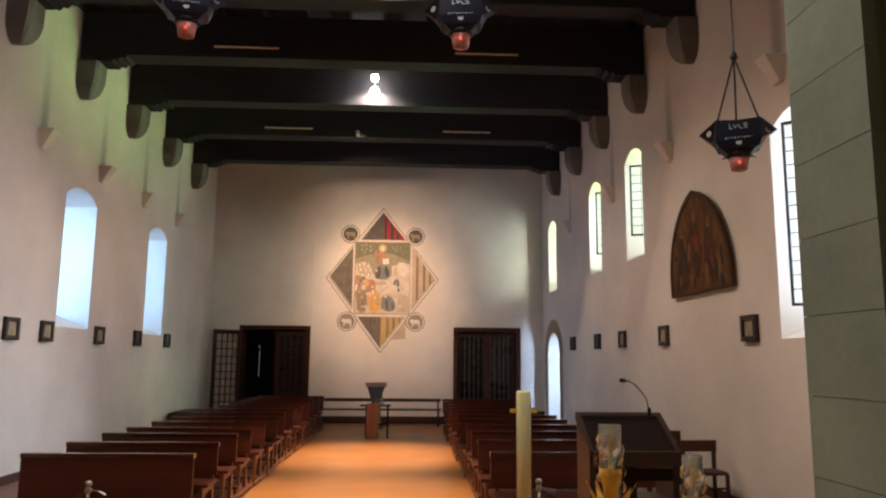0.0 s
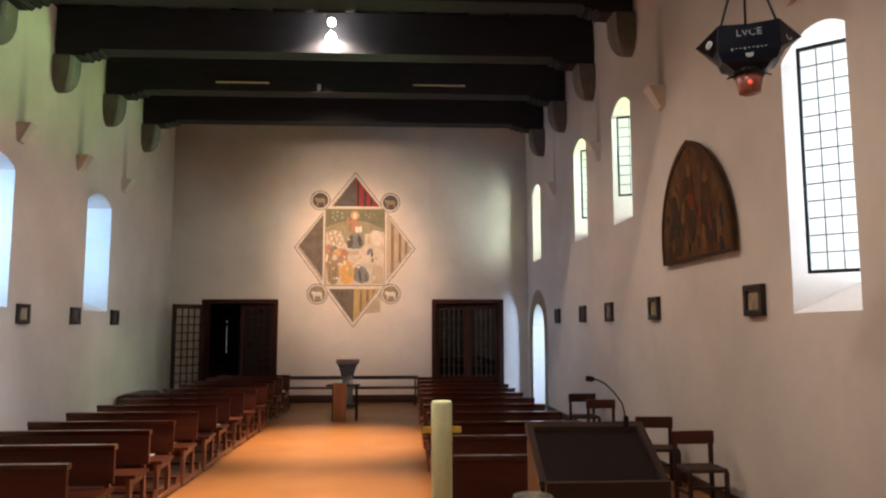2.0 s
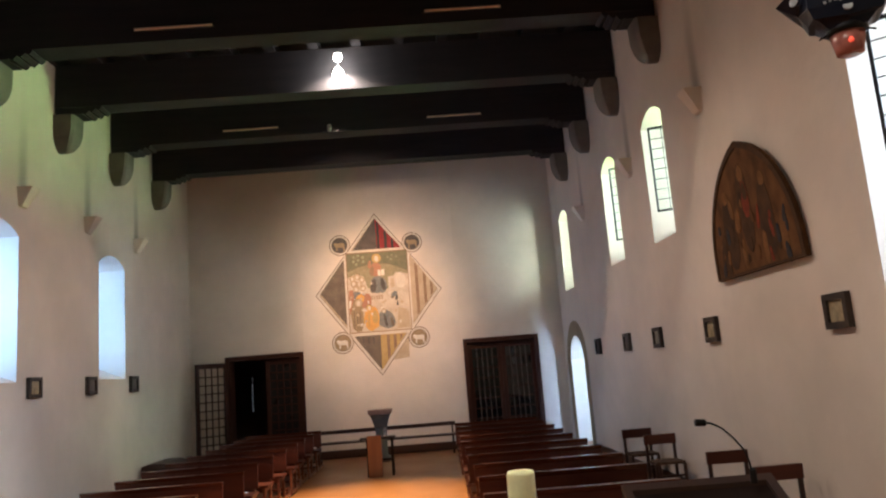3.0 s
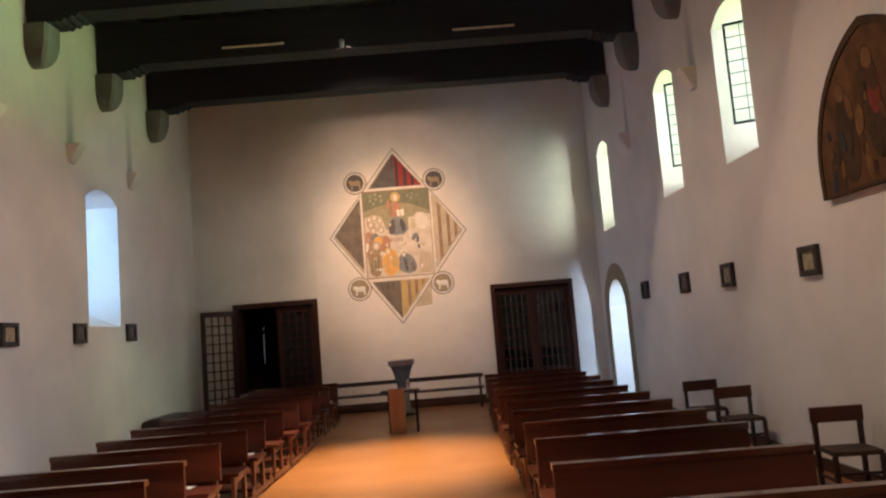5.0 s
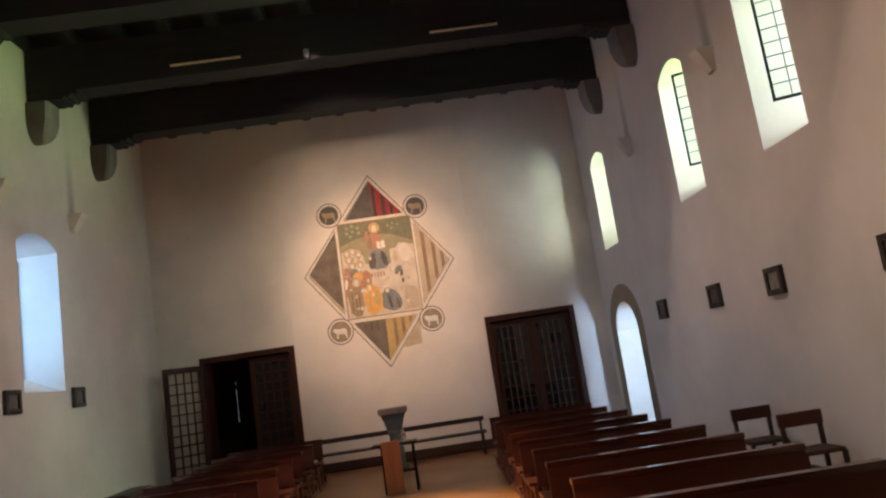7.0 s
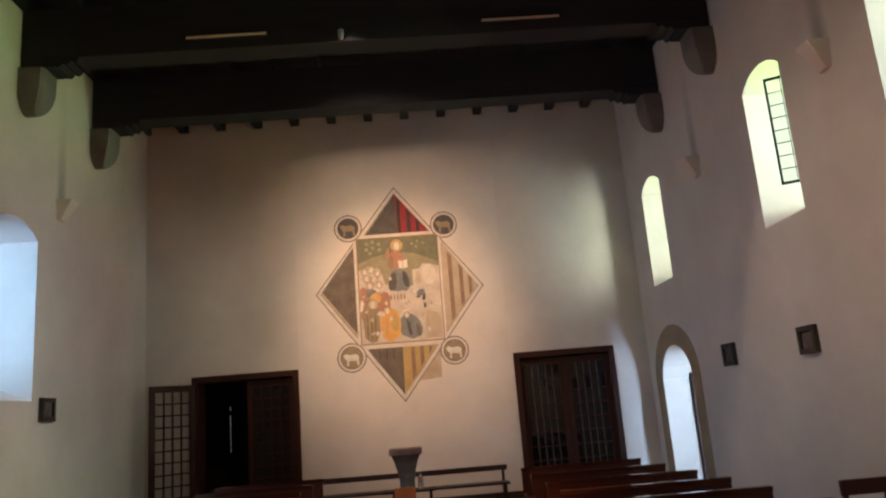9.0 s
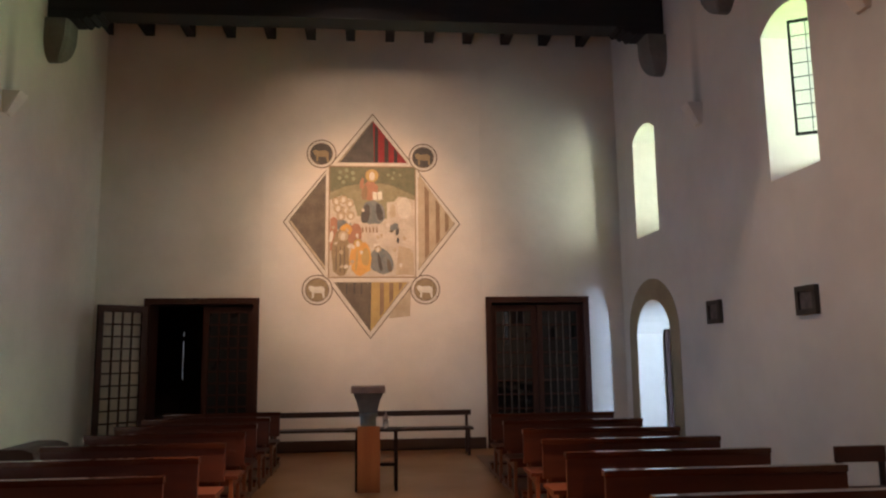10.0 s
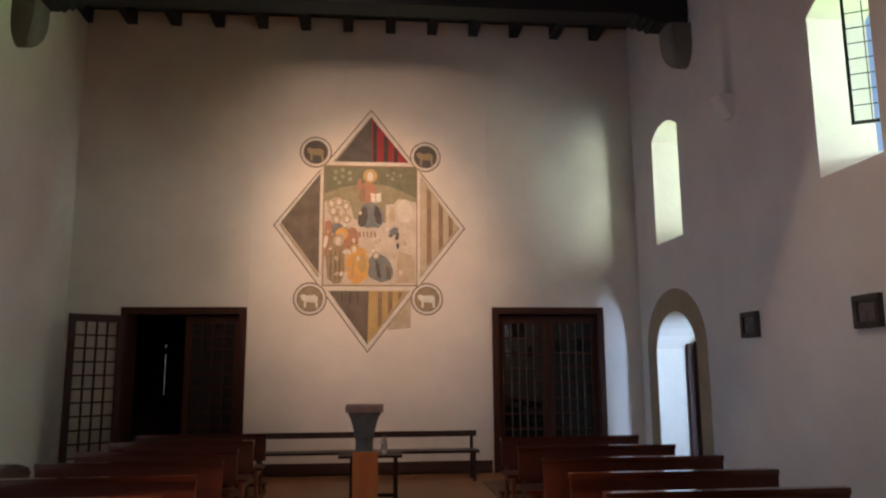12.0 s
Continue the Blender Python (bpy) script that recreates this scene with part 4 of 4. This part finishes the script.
figure(508, 566, 16, 46, F_UMBER, 14, 0.7, -0.2)
ringed_head(470, 512, 12)
# scraps of paint in the lost part
figure(526, 436, 30, 26, F_BLUE, 12, 0.9, 0.3)
figure(536, 452, 14, 26, F_SLATE, 12, 0.7, 0.2)
figure(538, 482, 10, 20, F_SLATE, 12, 0.8)
figure(516, 450, 16, 10, F_UMBER, 12, 0.8)
figure(520, 382, 24, 46, F_SAND, 12, 0.7)
figure(560, 372, 52, 74, F_BAND, 12, 0.8)
for k in range(5):
    flat("painted_shape", [(415 + 12 * k, 438), (420 + 12 * k, 437), (421 + 12 * k, 455), (416 + 12 * k, 456)], 12, F_BROWN)
flat("painted_shape", [(540, 500), (566, 506), (590, 515), (594, 600), (562, 596), (530, 600), (536, 548)], 10, F_SAND)
for k in range(40):
    cx, cz = rnd.uniform(312, 592), rnd.uniform(345, 596)
    flat("worn_spot", [(cx + rnd.uniform(3, 9) * math.cos(a), cz + rnd.uniform(3, 9) * math.sin(a)) for a in [2 * math.pi * q / 7 for q in range(7)]], 10 if cx > 420 else 16, rnd.choice((F_LOST, F_SAND, F_BAND)))
# lost patch beside the lowest corner
flat("lost_patch", [(582, 640), (578, 735), (505, 742), (520, 700)], 1, F_SAND, "patch of sand-coloured plaster")
# roundels
for cx, cz, r, mat in ((276, 187, 51, F_SLATE), (626, 196, 50, F_SLATE), (267, 647, 52, F_HABIT), (630, 647, 51, F_HABIT)):
    ringed = thing("roundel", pose(-3.062 + cx * UX, FAR, 6.467 + cz * UZ), "painted wall roundel with a pale four-legged shape in dark rings", "roundel", "fresco roundels")
    for rr, layer, m2 in ((r, 8, F_LINE), (r - 4, 9, F_BAND), (r - 12, 10, F_LINE), (r - 15, 11, mat)):
        part("ring", prism(bmesh.new(), [(p * UX, q * UX) for p, q in disc(0, 0, rr)], -0.0015 * layer, 0.0, "y"), m2, ringed)
    lamb = bmesh.new()
    prism(lamb, [(p * UX * 1.25, q * UX * 1.25) for p, q in ((-20, -2), (-24, 8), (-16, 12), (-8, 8), (12, 10), (20, 4), (19, -8), (20, -22), (15, -22), (13, -9), (-8, -8), (-9, -22), (-14, -22), (-14, -6))], -0.019, -0.002, "y")
    part("pale_shape", lamb, F_WHITE if mat is F_HABIT else F_HABIT, ringed)


# ---- hanging lamps ----
def text_mesh(body, size, depth):
    cu = bpy.data.curves.new("lettering", "FONT")
    cu.body, cu.size, cu.extrude, cu.align_x, cu.align_y = body, size, depth, "CENTER", "CENTER"
    tmp = bpy.data.objects.new("lettering", cu)
    scene.collection.objects.link(tmp)
    me = bpy.data.meshes.new_from_object(tmp.evaluated_get(bpy.context.evaluated_depsgraph_get()))
    bpy.data.objects.remove(tmp)
    return me


def hanging_lamp(x, y, z, turn):
    """A dark enamelled star-cornered lamp on three rods, its glass's foot at z."""
    s = thing("hanging_lamp", pose(x, y, z, 0, 0, turn), "dark blue enamelled hanging sanctuary lamp with a red glass cup", "hanging lamp", "sanctuary lamps")
    bm = bmesh.new()
    tiers = ((0.085, 0.07, 0.125, 0.09, 0.13), (0.125, 0.09, 0.165, 0.135, 0.17), (0.150, 0.105, 0.175, 0.165, 0.18), (0.170, 0.118, 0.228, 0.20, 0.245), (0.165, 0.135, 0.39, 0.295, 0.315), (0.155, 0.125, 0.392, 0.285, 0.317), (0.11, 0.09, 0.26, 0.13, 0.26))
    rings = []
    for cx, cy, cz, px, pz in tiers:
        rings.append([bm.verts.new(p) for p in ((-cx, -cy, cz), (0, -cy - 0.006, cz - 0.012), (cx, -cy, cz), (px, 0, pz), (cx, cy, cz), (0, cy + 0.006, cz - 0.012), (-cx, cy, cz), (-px, 0, pz))])
    for a, b in zip(rings, rings[1:]):
        for k in range(8):
            bm.faces.new((a[k], a[(k + 1) % 8], b[(k + 1) % 8], b[k]))
    bm.faces.new(rings[0][::-1])
    bm.faces.new(rings[-1])
    shade = part("shade", bm, ENAMEL, s, "dark blue enamelled shade with pointed sides")
    word = new("lettering", text_mesh("LVCE", 0.062, 0.0015))
    word.data.materials.append(SILVER)
    word.parent = shade
    word.matrix_basis = pose(0, -0.1370, 0.328, 84, 0, 0)
    word["label"] = "silver lettering"
    for k in range(9):
        part("ornament", boxed(-0.10 + 0.023 * k, -0.088 + 0.023 * k, -0.1300, -0.120, 0.232 + 0.008 * abs(math.sin(k)), 0.244), SILVER, shade)
    part("rosette", lathe(bmesh.new(), [(0.022, 0.0), (0.022, 0.006)], steps=12), SILVER, shade).matrix_basis = pose(0, -0.1185, 0.202, 76, 0, 0)
    for sx in (-1, 1):
        part("side_mark", lathe(bmesh.new(), [(0.026, 0.0), (0.026, 0.004), (0.017, 0.004), (0.017, 0.0)], steps=14), SILVER, shade).matrix_basis = pose(0.217 * sx, -0.072, 0.30, 82, 0, 48 * sx)
    part("collar", lathe(bmesh.new(), [(0.088, 0.105), (0.094, 0.128), (0.09, 0.14)], steps=20), IRON, s, smooth=True)
    part("glass_cup", lathe(bmesh.new(), [(0.048, 0.0), (0.062, 0.006), (0.070, 0.05), (0.080, 0.108)], steps=20), REDGLASS, s, "red glass cup", smooth=True)
    part("flame", lathe(bmesh.new(), [(0.008, 0.04), (0.014, 0.05), (0.004, 0.075)], x=0.0, y=-0.066, steps=8), EMBER, s, "small red glimmer")
    hub = (0, 0, 0.95)
    for fx, fy in ((-0.155, -0.12), (0.155, -0.12), (0.0, 0.12)):
        part("suspension_rod", rod(bmesh.new(), (fx, fy, 0.37), hub, 0.008), IRON, s)
    part("hub", lathe(bmesh.new(), [(0.01, 0.92), (0.03, 0.94), (0.03, 0.96), (0.012, 1.0)], steps=10), IRON, s)
    part("long_rod", rod(bmesh.new(), (0, 0, 0.98), (0, 0, 7.67 - z), 0.007), IRON, s)
    for sx in (-1, 1):
        part("hook", rod(bmesh.new(), (0.085 * sx, 0, 0.12), (0.125 * sx, 0, 0.105), 0.005), IRON, s)


hanging_lamp(2.75, 5.35, 3.31, -22)
hanging_lamp(0.52, 5.35, 4.27, -5)
hanging_lamp(-1.65, 5.35, 4.3, 12)

# ---- lamps on the beams ----
for bx, by in ((-2.70, 11.97), (1.44, 11.97), (-2.68, 16.46), (1.45, 16.46)):
    s = thing("tube_lamp", pose(bx, by, 7.08), "slim unlit fluorescent tube lamp on a beam", "lamp", "tube lamps")
    part("housing", boxed(-0.57, 0.57, -0.01, 0.03, -0.02, 0.03), BEAM, s, bevel=0.004)
    part("tube", rod(bmesh.new(), (-0.55, -0.03, 0.0), (0.55, -0.03, 0.0), 0.02, 10), TUBEWHITE, s, "unlit tube")
for y in LAMP_Y:
    s = thing("twin_lamp", pose(LAMP_X, y, 6.99), "pair of lit glaring lamps hung before a dark beam", "lamp", "twin lamps")
    part("bracket", rod(bmesh.new(), (0, 0.24, 0.29), (0, 0, 0.29), 0.008), IRON, s)
    part("upper_bulb", lathe(bmesh.new(), [(0.02, 0.33), (0.06, 0.36), (0.07, 0.41), (0.05, 0.46), (0.02, 0.475)], steps=16), BULB, s, "glaring white bulb", smooth=True)
    part("lower_bulb", lathe(bmesh.new(), [(0.085, 0.0), (0.10, 0.03), (0.09, 0.12), (0.055, 0.19), (0.02, 0.22)], steps=16), BULB, s, "glaring white lamp", smooth=True)
s = thing("spot_lamp", pose(-1.09, 16.42, 7.0), "small dark spotlight aimed at the fresco", "spotlight", "spotlights")
part("bracket", rod(bmesh.new(), (0, 0.03, 0.08), (0, 0, 0), 0.012), IRON, s)
part("can", lathe(bmesh.new(), [(0.035, -0.08), (0.045, -0.02), (0.04, 0.05)], steps=14), SILVER, s, smooth=True)

# ---- lectern with microphone ----
lec = thing("lectern", pose(1.66, 5.05, 0), "wooden lectern with a dark sloping book rest", "lectern")
bm = bmesh.new()
vs = [bm.verts.new(p) for p in ((-0.32, 0.06, 1.42), (0.30, 0.06, 1.42), (0.275, -0.33, 1.195), (-0.285, -0.33, 1.195), (-0.32, 0.06, 1.385), (0.30, 0.06, 1.385), (0.275, -0.33, 1.165), (-0.285, -0.33, 1.165))]
for f in ((0, 1, 2, 3), (7, 6, 5, 4), (0, 4, 5, 1), (1, 5, 6, 2), (2, 6, 7, 3), (3, 7, 4, 0)):
    bm.faces.new([vs[k] for k in f])
part("book_rest", bm, DARKLECT, lec, "dark sloping book rest", bevel=0.006)
part("ledge", boxed(-0.295, 0.29, -0.375, -0.33, 1.12, 1.215), LECTBODY, lec, bevel=0.006)
part("cross_rail", boxed(-0.27, 0.25, -0.298, -0.277, 1.02, 1.10), DARKLECT, lec)
part("side_panel", prism(bmesh.new(), [(-0.30, 0.0), (0.06, 0.0), (0.06, 1.38), (-0.30, 1.18)], -0.31, -0.27, "x"), LECTBODY, lec, bevel=0.005)
part("side_panel", prism(bmesh.new(), [(-0.30, 0.0), (0.06, 0.0), (0.06, 1.38), (-0.30, 1.18)], 0.25, 0.29, "x"), LECTBODY, lec, bevel=0.005)
part("shelf", boxed(-0.27, 0.25, -0.26, 0.05, 0.86, 0.89), LECTBODY, lec)
part("post", boxed(-0.10, -0.01, -0.34, -0.28, 0, 1.12), DARKLECT, lec, bevel=0.006)
part("foot_board", boxed(-0.30, 0.28, -0.34, 0.06, 0.0, 0.05), LECTBODY, lec, bevel=0.006)
# raised rim round the book rest
for x0, x1, y0, y1 in ((-0.32, -0.285, -0.33, 0.06), (0.262, 0.30, -0.33, 0.06), (-0.285, 0.262, 0.025, 0.06)):
    bm = bmesh.new()
    def slope(q):
        return 1.42 + (q - 0.06) * (0.225 / 0.39)
    lo = [bm.verts.new((x, y, slope(y))) for x, y in ((x0, y0), (x1, y0), (x1, y1), (x0, y1))]
    hi = [bm.verts.new((x, y, slope(y) + 0.02)) for x, y in ((x0, y0), (x1, y0), (x1, y1), (x0, y1))]
    for k in range(4):
        bm.faces.new((lo[k], lo[(k + 1) % 4], hi[(k + 1) % 4], hi[k]))
    bm.faces.new(lo[::-1])
    bm.faces.new(hi)
    part("rim", bm, LECTBODY, lec, "raised brown rim", bevel=0.004)
mic = thing("gooseneck_microphone", pose(1.83, 5.02, 1.42), "black microphone on a bent gooseneck", "microphone")
pts = [Vector((0.02, 0, 0)), Vector((0.012, 0, 0.08)), Vector((0.0, 0, 0.125)), Vector((-0.04, 0, 0.18)), Vector((-0.08, 0, 0.22)), Vector((-0.12, 0, 0.242)), Vector((-0.15, 0, 0.248))]
bm = bmesh.new()
for a, b in zip(pts, pts[1:]):
    rod(bm, a, b, 0.004)
part("gooseneck", bm, IRON, mic)
part("base", lathe(bmesh.new(), [(0.014, 0), (0.014, 0.05), (0.009, 0.06)], x=0.02, steps=10), IRON, mic)
part("capsule", rod(bmesh.new(), (-0.145, 0, 0.247), (-0.185, 0, 0.25), 0.014), IRON, mic)

# ---- paschal candle on its stand ----
can = thing("paschal_candle", pose(0.870, 4.49, 0), "tall thick pale yellow candle on a gilt stand", "candle")
part("wax", lathe(bmesh.new(), [(0.046, 0.56), (0.046, 1.60), (0.041, 1.612), (0.02, 1.607)], steps=20), WAX, can, smooth=True)
part("stand", lathe(bmesh.new(), [(0.16, 0), (0.16, 0.03), (0.05, 0.08), (0.025, 0.15), (0.025, 0.46), (0.09, 0.52), (0.09, 0.56)], steps=20), GOLD, can, smooth=True)
part("cross_pin", boxed(-0.085, 0.085, -0.012, 0.012, 1.475, 1.50), GOLD, can, "small gilt pin through the wax")


# ---- altar lights and barrier posts ----
def leaf_shape(bm, base, tip, width, bend):
    """A curved pointed leaf from base to tip."""
    base, tip = Vector(base), Vector(tip)
    out = Vector((base.x, base.y, 0)).normalized() if Vector((base.x, base.y, 0)).length > 1e-5 else Vector((0, -1, 0))
    side = out.cross(Vector((0, 0, 1)))
    rows = []
    for k in range(6):
        f = k / 5
        w = width * math.sin(math.pi * (0.15 + 0.85 * f)) * 0.5 + 0.001
        c = base.lerp(tip, f) + out * bend * math.sin(math.pi * f)
        rows.append((bm.verts.new(c - side * w), bm.verts.new(c + side * w + out * 0.004)))
    for (a, b), (c, d) in zip(rows, rows[1:]):
        bm.faces.new((a, b, d, c))


def altar_light(x, y, top):
    s = thing("altar_candlestick", pose(x, y, 0), "gilt leafy candlestick holding a clear glass wind tube", "candlestick", "altar lights")
    part("stem", lathe(bmesh.new(), [(0.14, 0), (0.14, 0.02), (0.05, 0.06), (0.022, 0.12), (0.02, top - 0.46), (0.034, top - 0.42), (0.026, top - 0.36), (0.03, top - 0.28), (0.05, top - 0.20), (0.046, top - 0.185)], steps=18), GOLD, s, smooth=True)
    for k in range(8):
        a = math.pi * 2 * k / 8 - 0.4
        bm = bmesh.new()
        leaf_shape(bm, (0.026 * math.cos(a), 0.026 * math.sin(a), top - 0.45), (0.105 * math.cos(a), 0.105 * math.sin(a), top - 0.24 - 0.03 * (k % 2)), 0.062, -0.016)
        part("gilt_leaf", bm, GOLD, s)
    for k in range(18):
        a, f = 2.4 * k, k / 17
        r = 0.052 - 0.008 * f
        z = top - 0.285 + 0.20 * f
        bm = bmesh.new()
        leaf_shape(bm, (r * math.cos(a), r * math.sin(a), z), ((r + 0.008) * math.cos(a + 0.35), (r + 0.008) * math.sin(a + 0.35), z + 0.045), 0.026, 0.008)
        part("filigree_leaf", bm, PALEGOLD, s, "pale gilt filigree leaf")
    bm = bmesh.new()
    n = 24
    ro, ri = 0.048, 0.043
    rings = []
    for r, z in ((ro, top - 0.18), (ro, top), (ri, top), (ri, top - 0.175)):
        rings.append([bm.verts.new((r * math.cos(2 * math.pi * q / n), r * math.sin(2 * math.pi * q / n), z)) for q in range(n)])
    for a, b in zip(rings, rings[1:] + rings[:1]):
        for q in range(n):
            bm.faces.new((a[q], a[(q + 1) % n], b[(q + 1) % n], b[q]))
    part("glass_tube", bm, TUBE, s, "clear glass wind tube", smooth=True)
    part("wick", lathe(bmesh.new(), [(0.012, top - 0.18), (0.012, top - 0.04), (0.022, top - 0.035), (0.022, top - 0.015), (0.006, top - 0.01)], steps=12), PALEGOLD, s, "pale burner in the tube")


altar_light(1.01, 2.99, 1.53)
altar_light(1.47, 3.25, 1.37)


def barrier_post(x, y, z, cord):
    """A slender metal post with a ball on top, a hooked clip and a slack cord."""
    s = thing("barrier_post", pose(x, y, 0), "slender dull metal barrier post with a ball top and white clip", "barrier post", "barrier posts")
    part("pole", rod(bmesh.new(), (0, 0, 0.0), (0, 0, z - 0.06), 0.014, 12), PEWTER, s, smooth=True)
    part("foot", lathe(bmesh.new(), [(0.13, 0), (0.13, 0.015), (0.04, 0.04), (0.02, 0.06)], steps=20), PEWTER, s, smooth=True)
    part("collar", lathe(bmesh.new(), [(0.016, z - 0.10), (0.026, z - 0.09), (0.026, z - 0.065), (0.016, z - 0.055)], steps=14), PEWTER, s, smooth=True)
    part("ball", lathe(bmesh.new(), [(0.006, z - 0.055), (0.024, z - 0.042), (0.029, z - 0.026), (0.024, z - 0.01), (0.006, z)], steps=14), PEWTER, s, smooth=True)
    bm = bmesh.new()
    rod(bm, (0.02, 0, z - 0.075), (0.09, -0.01, z - 0.085), 0.006)
    part("hook", bm, PEWTER, s)
    bm = bmesh.new()
    leaf_shape(bm, (0.085, -0.012, z - 0.08), (0.16, -0.03, z - 0.115), 0.04, 0.006)
    part("clip", bm, PAPER, s, "white clip")
    bm = bmesh.new()
    pts = [Vector((cord * f, 0.05 * f, z - 0.08 - 0.5 * abs(cord) * f * (1.4 - 0.4 * f))) for f in [k / 8 for k in range(9)]]
    for a, b in zip(pts, pts[1:]):
        rod(bm, a, b, 0.008)
    part("cord", bm, CHAIRWOOD, s, "dark slack cord")


# housing added out of view to carry the fill light before the altar
s = thing("spot_lamp", pose(-0.5, 2.95, 7.05), "unseen spotlight housing added under a beam for the altar fill light", "spotlight", "spotlights")
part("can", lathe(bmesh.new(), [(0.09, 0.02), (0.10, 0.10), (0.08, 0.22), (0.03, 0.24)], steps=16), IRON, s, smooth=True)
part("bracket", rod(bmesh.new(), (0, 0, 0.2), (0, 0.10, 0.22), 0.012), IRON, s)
barrier_post(1.235, 6.03, 0.84, 0.25)
barrier_post(-2.41, 6.03, 0.82, -0.35)
